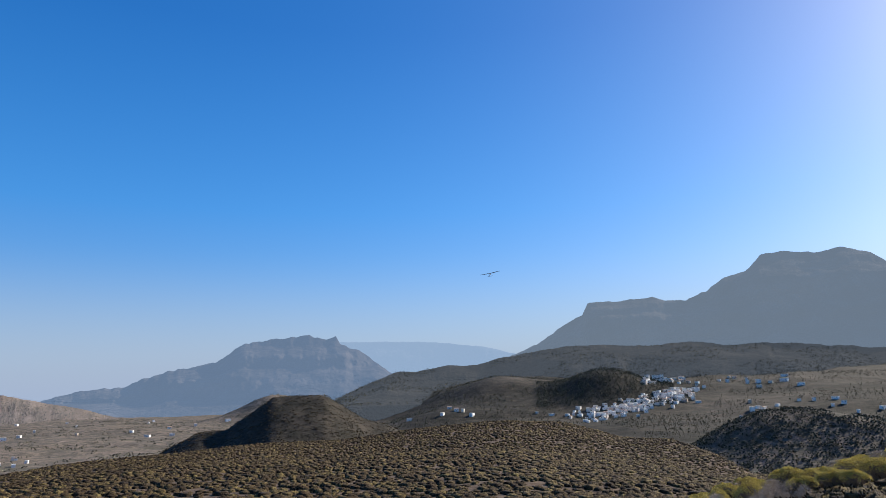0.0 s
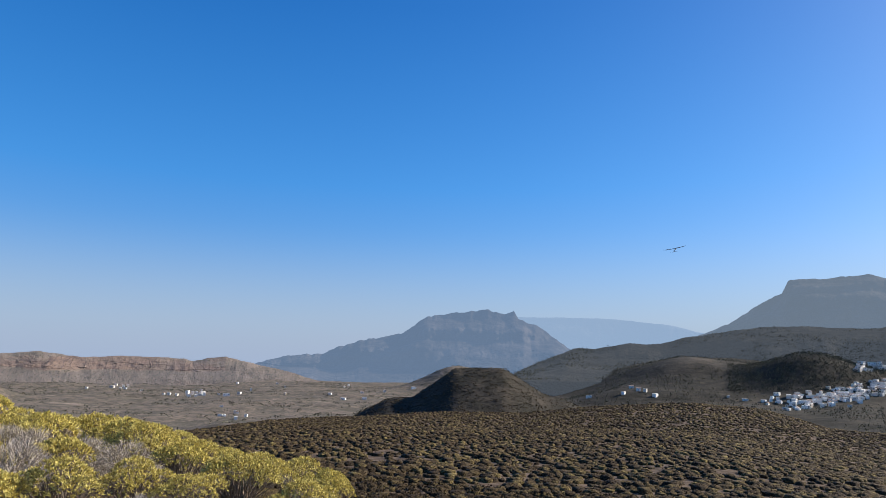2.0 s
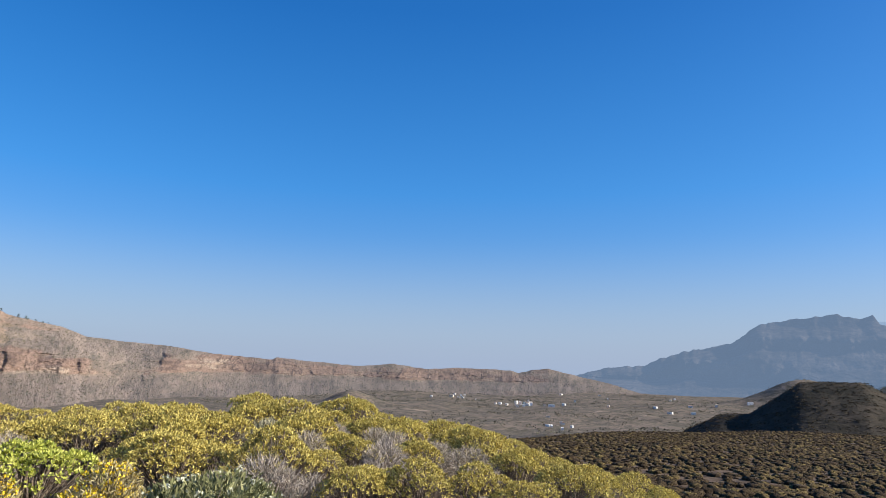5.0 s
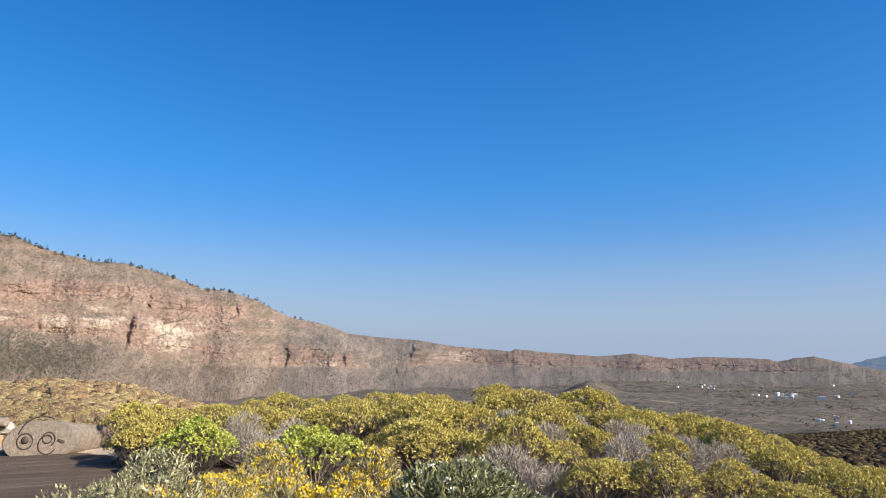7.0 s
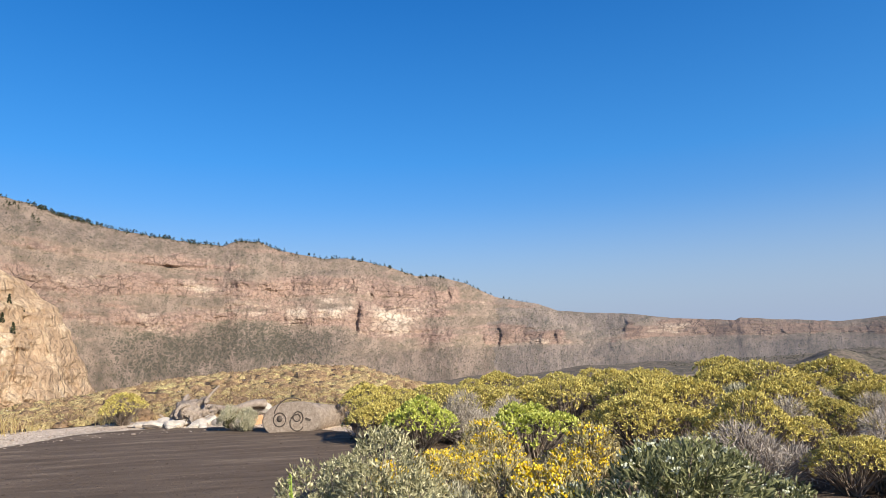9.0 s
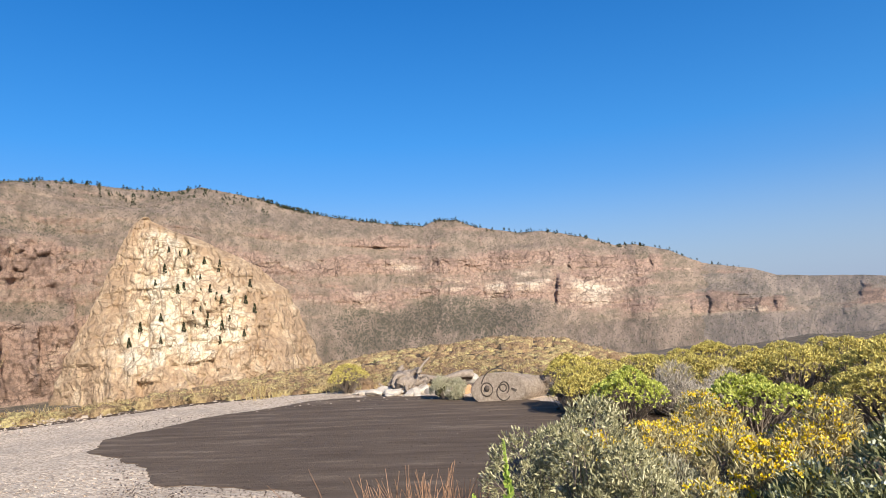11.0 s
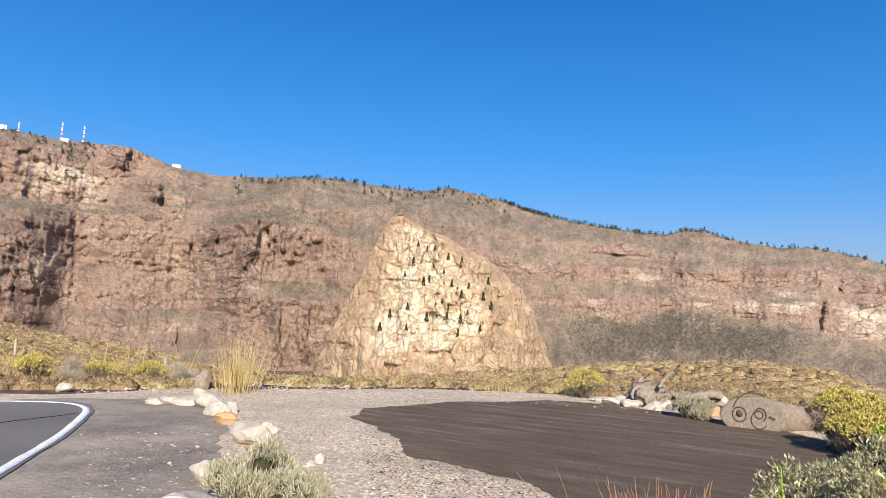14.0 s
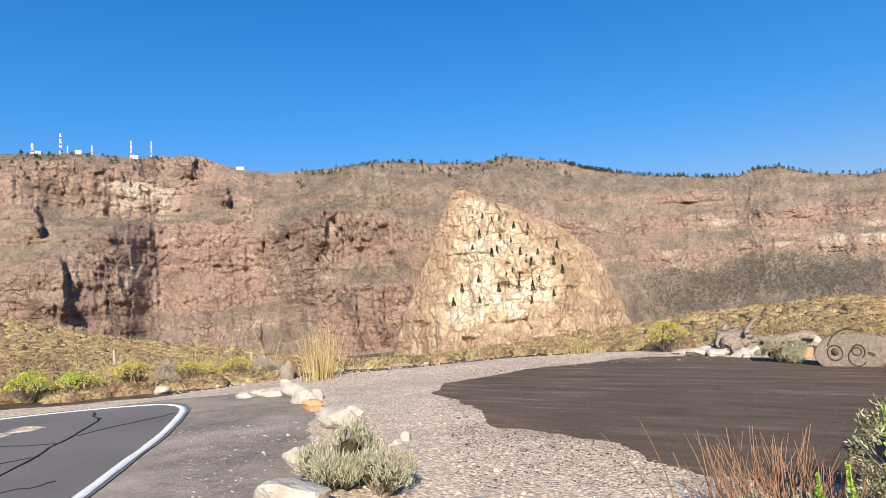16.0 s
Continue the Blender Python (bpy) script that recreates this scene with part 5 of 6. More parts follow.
def boulder(az, r, sx, sy, sz, seed, mat=None, label="pale angular boulder beside the gravel yard", z=0.0, name="boulder"):
    x, y = polar(az, r)
    ob = part(name, rock_mesh(seed, sx, sy, sz), mat or MAT_BOULDER)
    ob.matrix_basis = pose(float(x), float(y), z, 0, 0, az + seed * 37 % 70 - 35)
    return tagged(ob, label, "rock", group="rocks round the yard")


boulder(137.6, 5.5, 0.36, 0.30, 0.19, 1)
boulder(136.7, 6.9, 0.20, 0.18, 0.17, 2)
boulder(133.4, 8.9, 0.31, 0.26, 0.22, 3)
boulder(135.4, 10.5, 0.17, 0.16, 0.15, 4, MAT_ORANGE, "rusty orange boulder in a row of rocks")
boulder(132.0, 9.7, 0.14, 0.12, 0.10, 5)
boulder(136.0, 11.4, 0.24, 0.2, 0.17, 6)
boulder(134.9, 11.6, 0.11, 0.1, 0.13, 7)
boulder(136.8, 12.2, 0.30, 0.24, 0.2, 8)
boulder(138.2, 12.6, 0.26, 0.2, 0.11, 9)
boulder(139.5, 12.9, 0.24, 0.2, 0.09, 10)
boulder(140.6, 12.7, 0.2, 0.16, 0.08, 12)
boulder(137.2, 13.4, 0.22, 0.16, 0.15, 11)
boulder(137.1, 15.2, 0.19, 0.15, 0.27, 13, MAT_LOG, "upright brown stone at the end of a row of rocks")
boulder(146.9, 14.9, 0.17, 0.15, 0.13, 14)
boulder(127.9, 7.75, 0.09, 0.08, 0.08, 15)
boulder(128.6, 7.6, 0.06, 0.05, 0.05, 16)
for i, (a, rr, sz) in enumerate(((104.2, 15.9, .16), (103.4, 15.5, .2), (102.6, 15.6, .22), (101.8, 15.3, .2), (101.0, 15.6, .24), (100.2, 15.2, .2), (99.3, 15.5, .22), (98.5, 15.2, .18), (97.8, 15.4, .2), (100.6, 15.0, .13), (102.2, 15.1, .12), (99.8, 14.9, .1), (104.9, 16.0, .1), (97.0, 15.2, .13))):
    boulder(a, rr, sz * 1.2, sz, sz * 0.62, 30 + i, None, "white limestone rubble under the old stump")
boulder(96.4, 14.6, 0.22, 0.18, 0.16, 50, MAT_ORANGE, "rusty split rock beside the log")
boulder(95.6, 14.9, 0.16, 0.14, 0.14, 51, MAT_ORANGE, "rusty split rock beside the log")
boulder(86.6, 11.6, 0.26, 0.2, 0.2, 52, MAT_ORANGE, "rusty orange rock under a bush")
boulder(85.7, 11.8, 0.18, 0.16, 0.2, 53, MAT_ORANGE, "rusty orange rock under a bush")
boulder(95.4, 17.2, 0.4, 0.25, 0.2, 54, None, "pale rock half hidden in scrub")
boulder(91.0, 14.9, 0.12, 0.1, 0.3, 55, MAT_LOG, "pointed grey rock behind the log")


def log_thing():
    """A broad weathered log, its carved end towards the yard."""
    thing = tagged(new("carved_log"), "weathered grey log with a carved flat end face", "log")
    x, y = polar(93.0, 13.2)
    thing.matrix_basis = pose(float(x), float(y), 0.02, 0, 0, 93.0 - 4)
    thing.scale = (0.66, 0.7, 0.75)
    # local: -y towards the camera, x to the right of the view
    n, seg = 30, 26
    rows = []
    for i in range(n):
        u = i / (n - 1)
        cx, cy = 0.06 + 1.25 * u, 0.05 + 0.85 * u
        w, h = 0.62 * (1 - u) ** 0.7 + 0.2, 0.33 * (1 - u) ** 0.5 + 0.14
        if u > 0.86:
            w, h = w * 1.1, h * 1.2
        cz = 0.30 - 0.04 * u
        ring = []
        for k in range(seg):
            t = 2 * math.pi * k / seg
            g = 1 + 0.10 * float(fbm(math.cos(t) * 1.4, math.sin(t) * 1.4, u * 5, 4, 77))
            ring.append((cx + math.cos(t) * w * g, cy + 0.25 * math.cos(t) * u, cz + math.sin(t) * h * g))
        rows.append(ring)
    v = np.array(rows)
    body = mesh_from("trunk", v.reshape(-1, 3), sheet_faces(n, seg, wrap=True))
    part("trunk", body, MAT_LOG, thing, smooth=True)
    bm = bmesh.new()
    a = [bm.verts.new(p) for p in rows[0]]
    b = [bm.verts.new((p[0] * 0.97, p[1] - 0.04, 0.3 + (p[2] - 0.3) * 0.96)) for p in rows[0]]
    for k in range(seg):
        bm.faces.new((a[k], a[(k + 1) % seg], b[(k + 1) % seg], b[k]))
    bm.faces.new(b)
    bmesh.ops.recalc_face_normals(bm, faces=bm.faces)
    part("end_face", bm, MAT_LOG, thing, "flat weathered cut face")
    e = bmesh.new()
    bmesh.ops.create_icosphere(e, subdivisions=2, radius=0.16)
    part("end_face_knob", e, MAT_LOG, thing).matrix_basis = pose(1.42, 0.9, 0.42)

    def groove(name, cx, cz, r, a0, a1, shrink=0.0, wid=0.017):
        s = np.linspace(0, 1, 40)
        t = np.radians(a0 + (a1 - a0) * s)
        rr = r * (1 - shrink * s)
        line = np.stack([cx + rr * np.cos(t), np.full(40, -0.0), cz + rr * np.sin(t)], 1)
        part(name, tubes_mesh(name, [line], [(wid, wid * 0.8)]), MAT_CARVE, thing, "dark carved groove")
    groove("carved_ring", -0.3, 0.32, 0.17, 0, 360)
    groove("carved_ring", 0.2, 0.36, 0.17, -60, 420, 0.6)
    groove("carved_ring", 0.2, 0.22, 0.22, 80, 330, 0.15)
    groove("carved_ring", 0.05, 0.33, 0.52, 60, 165)
    d = bmesh.new()
    bmesh.ops.create_icosphere(d, subdivisions=2, radius=0.09)
    part("carved_hollow", d, MAT_CARVE, thing, "dark hollow").matrix_basis = pose(-0.3, 0.03, 0.34)
    bar = bmesh.new()
    bmesh.ops.create_cube(bar, size=1.0, matrix=Matrix.Diagonal((0.16, 0.03, 0.05, 1)))
    part("carved_notch", bar, MAT_CARVE, thing, "dark carved notch").matrix_basis = pose(0.5, 0.0, 0.3, 0, 20, 0)


log_thing()


def gnarled(name, seed, label, az, r, limbs, size, turn):
    """An uprooted stump: a knotted bole with twisted roots."""
    rng = np.random.default_rng(seed)
    thing = tagged(new(name), label, "stump")
    x, y = polar(az, r)
    thing.matrix_basis = pose(float(x), float(y), 0.08, 0, 0, turn)
    bm = rock_mesh(seed, 0.5 * size, 0.35 * size, 0.26 * size, 0.5)
    part("bole", bm, MAT_LOG, thing, smooth=True)
    for i in range(limbs):
        a = 2 * math.pi * i / limbs + rng.uniform(-0.3, 0.3)
        s = np.linspace(0, 1, 12)[:, None]
        end = np.array([math.cos(a) * 0.62, math.sin(a) * 0.45, rng.uniform(0.0, 0.5)]) * size
        line = s * end + np.array([0, 0, 0.2 * size]) * (1 - s) + 0.13 * size * np.sin(s * 9 + rng.uniform(0, 6, 3)) * s
        part("root", tubes_mesh("root", [line], [(rng.uniform(0.07, 0.15) * size, 0.02 * size)]), MAT_LOG, thing)


gnarled("old_stump", 81, "gnarled grey uprooted stump on white rubble", 100.6, 16.0, 14, 1.2, 20)
x, y = polar(97.6, 16.9)
beam = tagged(part("fallen_trunk", tubes_mesh("fallen_trunk", [np.stack([np.linspace(-0.75, 0.75, 14), 0.12 * np.sin(np.linspace(0, 7, 14)), 0.13 + 0.05 * np.sin(np.linspace(1, 9, 14))], 1)], [(0.05, 0.12)]), MAT_LOG, smooth=True), "long grey fallen trunk behind the stump", "log")
beam.matrix_basis = pose(float(x), float(y), 0.1, 0, 0, 97.6)


def blades(name, seed, label, az, r, count, spread, height, mat, lean=0.25, width=0.012, category="grass", z=None, splay=1.0):
    """A tuft of upright stalks."""
    rng = np.random.default_rng(seed)
    x, y = polar(az, r)
    thing = tagged(new(name), label, category)
    thing.matrix_basis = pose(float(x), float(y), ground_at(az, r) if z is None else z)
    lines, rad = [], []
    for _ in range(count):
        b = rng.normal(size=2) * spread * 0.5
        d = b / (spread + 1e-6) * lean * splay + rng.normal(size=2) * lean * 0.5
        h = height * rng.uniform(0.55, 1.0)
        s = np.linspace(0, 1, 5)[:, None]
        lines.append(np.concatenate([b + d * h * s ** 1.6, h * s - 0.02], 1))
        rad.append((width, width * 0.35))
    tagged(part("stalk_tuft", tubes_mesh("stalk_tuft", lines, rad), mat, thing), kind="stuff")
    return thing, lines


blades("dry_reed_clump", 91, "tall straw-yellow dry reed clump beside the rocks", 134.6, 14.6, 95, 0.34, 1.25, MAT_STRAW, 0.2, 0.0065)
blades("dry_reed_clump", 92, "tall straw-yellow dry reed clump beside the rocks", 134.0, 14.9, 30, 0.36, 1.55, MAT_STRAW, 0.26, 0.006)
blades("rusty_grass_tuft", 93, "rusty dry seed stalks beside the yard", 99.6, 4.9, 150, 0.5, 0.62, MAT_RUSTY, 0.32, 0.0052)
blades("rusty_grass_tuft", 94, "rusty dry seed stalks beside the yard", 97.4, 4.5, 130, 0.45, 0.52, MAT_RUSTY, 0.32, 0.0052)
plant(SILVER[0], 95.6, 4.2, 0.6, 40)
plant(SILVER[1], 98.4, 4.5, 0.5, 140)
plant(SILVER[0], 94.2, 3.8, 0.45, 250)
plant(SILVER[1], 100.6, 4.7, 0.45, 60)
for i, (a, rr, h) in enumerate(((94.6, 3.7, 0.72), (96.9, 4.3, 0.5), (91.6, 4.0, 0.95), (92.4, 3.6, 0.6), (97.6, 4.1, 0.42))):
    rng2 = np.random.default_rng(300 + i)
    x, y = polar(a, rr)
    spike = tagged(new("flower_spike"), "upright yellow-green leafy flower spike", "plant", group="flower spikes by the yard")
    spike.matrix_basis = pose(float(x), float(y), 0, rng2.uniform(-6, 6), rng2.uniform(-6, 6), 0)
    part("stalk", tubes_mesh("stalk", [np.array([[0, 0, 0], [0.01, 0, h * 0.5], [0, 0.01, h]])], [(0.008, 0.003)]), MAT_SPIKE, spike)
    zz = np.repeat(np.linspace(h * 0.45, h, 40), 5)
    th = rng2.uniform(0, 6.28, len(zz))
    ax = np.stack([np.cos(th), np.sin(th), np.full(len(zz), 0.9)], 1)
    ax /= np.linalg.norm(ax, axis=1)[:, None]
    taper = np.clip((h - zz) / (h * 0.5), 0.15, 1)
    part("leaf_spike", quads_mesh("leaf_spike", leaf_quads(np.stack([0 * zz, 0 * zz, zz], 1), ax, 0.075 * taper, 0.022, rng2)), MAT_SPIKE, spike)
for i in range(16):
    a, rr = rng.uniform(138, 158), rng.uniform(15.8, 19)
    blades("dry_grass_tuft", 400 + i, "pale dry grass tuft at the road edge", a, rr, 40, 0.35, rng.uniform(0.35, 0.75), MAT_STRAW, 0.4, 0.006)
for i in range(10):
    a, rr = rng.uniform(106, 132), rng.uniform(16.5, 19)
    blades("dry_grass_tuft", 430 + i, "pale dry grass tuft at the yard edge", a, rr, 36, 0.35, rng.uniform(0.25, 0.5), MAT_STRAW, 0.4, 0.006)
for a, rr, h in ((150.0, 24.5, 0.62), (139.9, 24.0, 0.55)):
    x, y = polar(a, rr)
    st = tagged(part("stake", tubes_mesh("stake", [np.array([[0, 0, -0.1], [0.01, 0, h * 0.5], [0.02, 0, h]])], [(0.05, 0.045)]), MAT_STAKE), "pale grey wooden stake among scrub", "stake", group="stakes on the slope")
    st.matrix_basis = pose(float(x), float(y), ground_at(a, rr))
for i in range(5):
    a, rr = (144.3, 138.5, 141.4, 152.5, 117.6)[i], (19.5, 17.5, 20.5, 22, 18.0)[i]
    blades("bare_stalk", 460 + i, "single dry flower stalk among scrub", a, rr, 2, 0.1, 1.2, MAT_STRAW, 0.25, 0.012, "plant")

# ---- road markings and cracks ----
tagged(part("road_edge_line", ribbon("road_edge_line", [(3.2, -0.7)] + [(px + 0.05, py - 0.07) if i < 8 else ((px + 0.15, py + 0.01) if i < 11 else (px + 0.10, py + 0.15)) for i, (px, py) in enumerate(ROAD_EDGE)], 0.105, 0.049, MAT_PAINT, 0.3, 4), MAT_PAINT), "worn white painted edge line", "road marking", kind="structure")
tagged(part("road_patch", ribbon("road_patch", [(-4.25, -10.55), (-4.6, -10.75), (-5.0, -10.85)], 0.42, 0.048, MAT_GRAVEL, 0.6, 8), MAT_GRAVEL), "pale worn patch on the asphalt", "road marking", kind="structure")
crng = np.random.default_rng(5)
for i, (p0, p1) in enumerate((((-3.0, -7.6), (-5.6, -10.2)), ((-5.6, -10.2), (-6.1, -11.2)), ((-3.9, -8.4), (-1.5, -9.6)), ((-4.8, -9.3), (-6.5, -9.6)), ((-4.4, -9.0), (-3.0, -11.5)), ((-2.2, -7.2), (-3.4, -7.0)))):
    s = np.linspace(0, 1, 26)[:, None]
    line = np.array(p0) + (np.array(p1) - np.array(p0)) * s
    line = line + 0.09 * np.stack([fbm(s[:, 0] * 7, i, 0, 4, 3), fbm(s[:, 0] * 7, i, 5, 4, 4)], 1)
    tagged(part("asphalt_crack", ribbon("asphalt_crack", line, 0.035 if i < 2 else 0.02, 0.0465, MAT_CRACK, 0.9, i), MAT_CRACK), "dark tar-filled crack in the asphalt", "crack", kind="structure")


# ---- loose stones ----
def pebbles(name, label, count, pick, size, seed, mat):
    """Small chipped stones, each a few facets."""
    rng = np.random.default_rng(seed)
    cube = np.array([[-1, -1, 0], [1, -1, 0], [1, 1, 0], [-1, 1, 0], [-0.6, -0.6, 1], [0.6, -0.6, 1], [0.6, 0.6, 1], [-0.6, 0.6, 1]], float)
    cf = np.array([[0, 1, 5, 4], [1, 2, 6, 5], [2, 3, 7, 6], [3, 0, 4, 7], [4, 5, 6, 7]])
    az, r, z = pick(rng, count)
    s = (size * rng.uniform(0.4, 1.0, count) ** 2 * np.where(rng.uniform(size=count) < 0.05, 1.7, 1.0))[:, None, None]
    t = rng.uniform(0, 6.28, count)
    flat = np.stack([np.ones(count), rng.uniform(0.6, 1, count), rng.uniform(0.4, 0.8, count)], 1)[:, None]
    c = cube[None] * flat * s + rng.normal(size=(count, 8, 3)) * s * 0.18
    ct, st = np.cos(t)[:, None], np.sin(t)[:, None]
    x, y = polar(az, r)
    v = np.stack([c[..., 0] * ct - c[..., 1] * st + x[:, None], c[..., 0] * st + c[..., 1] * ct + y[:, None], c[..., 2] + (z - 0.2 * s[:, 0, 0])[:, None]], -1)
    f = (cf[None] + 8 * np.arange(count)[:, None, None]).reshape(-1, 4)
    return tagged(part(name, mesh_from(name, v.reshape(-1, 3), f), mat), label, "stones", kind="stuff")


def strew(az0, az1, r0, r1, z):
    """Even strewing over a sector."""
    def pick(g, n):
        az, r = g.uniform(az0, az1, n), np.sqrt(g.uniform(r0 ** 2, r1 ** 2, n))
        return az, r, (ground_z(az, r) if z is None else np.full(n, z))
    return pick


def before_millings(g, n):
    """Over the gravel, short of the dark surface."""
    az = g.uniform(98, 146, n)
    rim = np.interp(az, [98, 104, 107.3, 110.4, 115, 120, 121.5, 124.9, 126], [5.7, 5.9, 6.4, 6.9, 7.3, 7.9, 9.3, 9.8, 9.8])
    return az, np.sqrt(g.uniform(4.5 ** 2, rim ** 2, n)), np.full(n, 0.02)


MAT_PEBBLE = Mat("loose_stones", 0.9, 0.2)
MAT_PEBBLE.colour(MAT_PEBBLE.ramp(MAT_PEBBLE.island(), (0.0, (0.26, 0.195, 0.14)), (0.5, (0.44, 0.345, 0.26)), (1.0, (0.62, 0.51, 0.395))))
pebbles("yard_stones", "loose pale stones on the gravel yard", 6500, before_millings, 0.019, 1, MAT_PEBBLE.m)
pebbles("edge_stones", "pale stones along the rim of the yard", 3600, strew(88, 146, 14.2, 16.8, 0.02), 0.027, 2, MAT_PEBBLE.m)
pebbles("patch_stones", "scattered pale stones on the dark yard surface", 200, strew(90, 123, 6.3, 14.5, 0.03), 0.0065, 3, MAT_PEBBLE.m)
pebbles("slope_stones", "stones between the scrub", 4000, strew(80, 160, 17, 40, None), 0.07, 4, MAT_PEBBLE.m)


MAT_CRUMB = Mat("dark_crumbs", 0.95, 0.15)
MAT_CRUMB.colour(MAT_CRUMB.ramp(MAT_CRUMB.island(), (0.0, (0.05, 0.035, 0.027)), (1.0, (0.15, 0.11, 0.085))))
pebbles("millings_crumbs", "dark crumbs strewn round the rim of the millings", 5200, strew(92, 124, 5.6, 8.4, 0.022), 0.010, 5, MAT_CRUMB.m)
pebbles("millings_grit", "dark coarse grit on the yard surface", 5200, strew(90, 124, 6.6, 14.6, 0.03), 0.012, 6, MAT_CRUMB.m)


# ---- far trees ----
MAT_PINE = leaf_material("dark_pine", ((0.0, (0.028, 0.036, 0.02)), (1.0, (0.075, 0.082, 0.042))), rough=0.9, jitter=0.0)
MAT_TRUNK = plain_material("pine_trunk", (0.10, 0.07, 0.05), (0.18, 0.13, 0.09), 2)
MAT_WOOD = leaf_material("valley_trees", ((0.0, (0.045, 0.048, 0.033)), (0.6, (0.085, 0.083, 0.056)), (1.0, (0.14, 0.13, 0.085))), rough=0.9, jitter=0.0)


MAT_ORCHARD = leaf_material("orchard_trees", ((0.0, (0.085, 0.085, 0.06)), (1.0, (0.17, 0.155, 0.11))), rough=0.9, jitter=0.0)
MAT_LEDGE = leaf_material("ledge_bushes", ((0.0, (0.07, 0.07, 0.042)), (1.0, (0.17, 0.15, 0.09))), rough=0.9, jitter=0.0)


def crown_quads(rng, base, h, w, n, cone=True):
    """Needle clumps on ragged cones or round crowns, n for each base."""
    base = np.atleast_2d(base)
    k = len(base)
    h, w = np.repeat(np.broadcast_to(h, k), n), np.repeat(np.broadcast_to(w, k), n)
    u = rng.uniform(0.15, 1, k * n)
    rad = w * ((1.05 - u) if cone else np.sqrt(np.clip(1 - (2 * u - 1.1) ** 2, 0.05, 1))) * rng.uniform(0.5, 1.1, k * n)
    th = rng.uniform(0, 6.28, k * n)
    p = np.stack([np.cos(th) * rad, np.sin(th) * rad, u * h], 1) + np.repeat(base, n, 0)
    ax = np.stack([np.cos(th), np.sin(th), rng.uniform(-0.2, 0.9, k * n)], 1)
    ax /= np.linalg.norm(ax, axis=1)[:, None]
    return leaf_quads(p - ax * (w * 0.3)[:, None], ax, w * 0.75, w * 0.55, rng)


def pine(seed):
    rng = np.random.default_rng(seed)
    t = tagged(new("pine_tree"), "dark pine clinging to the pale crag", "tree", group="pines on the crag")
    part("trunk", tubes_mesh("trunk", [np.array([[0, 0, -2], [0.1, 0, 5], [0, 0, 11]])], [(0.35, 0.12)]), MAT_TRUNK, t)
    part("crown", quads_mesh("crown", crown_quads(rng, np.zeros(3), 12.0, 3.0, 110)), MAT_PINE, t)
    return t


PINES = [pine(500 + i) for i in range(3)]
prng = np.random.default_rng(12)
spots = [(-0.08, 6.6), (0.05, 6.3), (0.22, 6.4), (0.3, 5.6), (-0.3, 5.0), (0.0, 4.9), (0.12, 4.4), (0.4, 5.0), (0.48, 5.4), (-0.42, 4.0), (-0.12, 3.6), (-0.2, 3.3), (0.06, 3.5), (0.14, 3.3), (0.34, 3.2), (0.2, 2.6), (0.25, 2.3), (0.03, 1.8), (-0.04, 1.5), (0.1, 1.3), (-0.1, 1.0), (-0.02, 0.6), (-0.12, 0.2), (0.08, 0.5), (-0.34, 1.2), (-0.5, 0.4), (0.3, 0.9), (0.22, 0.2), (0.5, 2.2), (0.56, 1.4), (-0.55, -0.8), (0.42, -0.4), (0.2, -0.9), (-0.3, -0.6), (0.62, 3.6), (0.68, 2.6)]
for i, (ss, ee) in enumerate(spots):
    col, row = int((ss + 1) / 2 * (nc - 1)), int((ee + 9) / 18.42 * (nr - 1))
    p = CRAG_FRONT[row, col]
    k = PINES[i % 3]
    sc = prng.uniform(0.75, 1.4)
    m = Matrix.LocRotScale(Vector(p.tolist()) - Vector((0, 0, 2.0)), Euler((0, 0, prng.uniform(0, 6.28))), None)
    if i < 3:
        k.matrix_basis = m
        ob = k
    else:
        ob = copy_thing(k, m)
    ob.scale = (sc * 0.8, sc * 0.8, sc)


def wood(name, label, spots, h, w, n, mat, seed, cone=True):
    rng = np.random.default_rng(seed)
    s = rng.uniform(0.6, 1.25, len(spots))
    return tagged(part(name, quads_mesh(name, crown_quads(rng, np.array(spots), h * s, w * s, n, cone)), mat), label, "trees", kind="stuff")


# pines along the cliff's crest and upper slope
cb_rows, cb_cols = cliff_body.shape[:2]
spots = []
while len(spots) < 620:
    a = prng.choice([prng.uniform(109, 136), prng.uniform(97, 112), prng.uniform(80, 98), prng.uniform(146, 158), prng.uniform(73, 85)], p=[0.52, 0.2, 0.12, 0.12, 0.04])
    c = int((a - AZ_END) / AZ_SPAN * (cb_cols - 1))
    deep = abs(prng.normal(0, 0.09)) if 112 < a < 136 or a > 146 else abs(prng.normal(0, 0.012))
    if 112 < a < 136 and float(vnoise(a * 0.8, deep * 30, 0, 5)) < -0.1:
        continue
    rr = int(np.clip((1 - deep) * (cb_rows - 1), 60, cb_rows - 1))
    spots.append(cliff_body[rr, c] - np.array([0, 0, 1.5]))
wood("crest_pines", "dark pines strung along the cliff top", spots, 11, 4.0, 24, MAT_PINE, 601)
# low bushes over the cliff's ledges and foot
spots = []
while len(spots) < 7500:
    c = prng.integers(0, cb_cols)
    rr = prng.integers(10, cb_rows - 4)
    a = AZ_END + c / (cb_cols - 1) * AZ_SPAN
    d = cliff_body[rr + 3, c] - cliff_body[rr, c]
    flat = math.hypot(d[0], d[1]) / (abs(d[2]) + 1e-6)
    if flat > prng.uniform(0.5, 2.6):
        if a > 70 or prng.random() < 0.4:
            spots.append(cliff_body[rr, c])
wood("cliff_scrub", "grey-green bushes on the ledges and foot of the cliffs", spots, 3.4, 2.2, 7, MAT_LEDGE, 602, False)


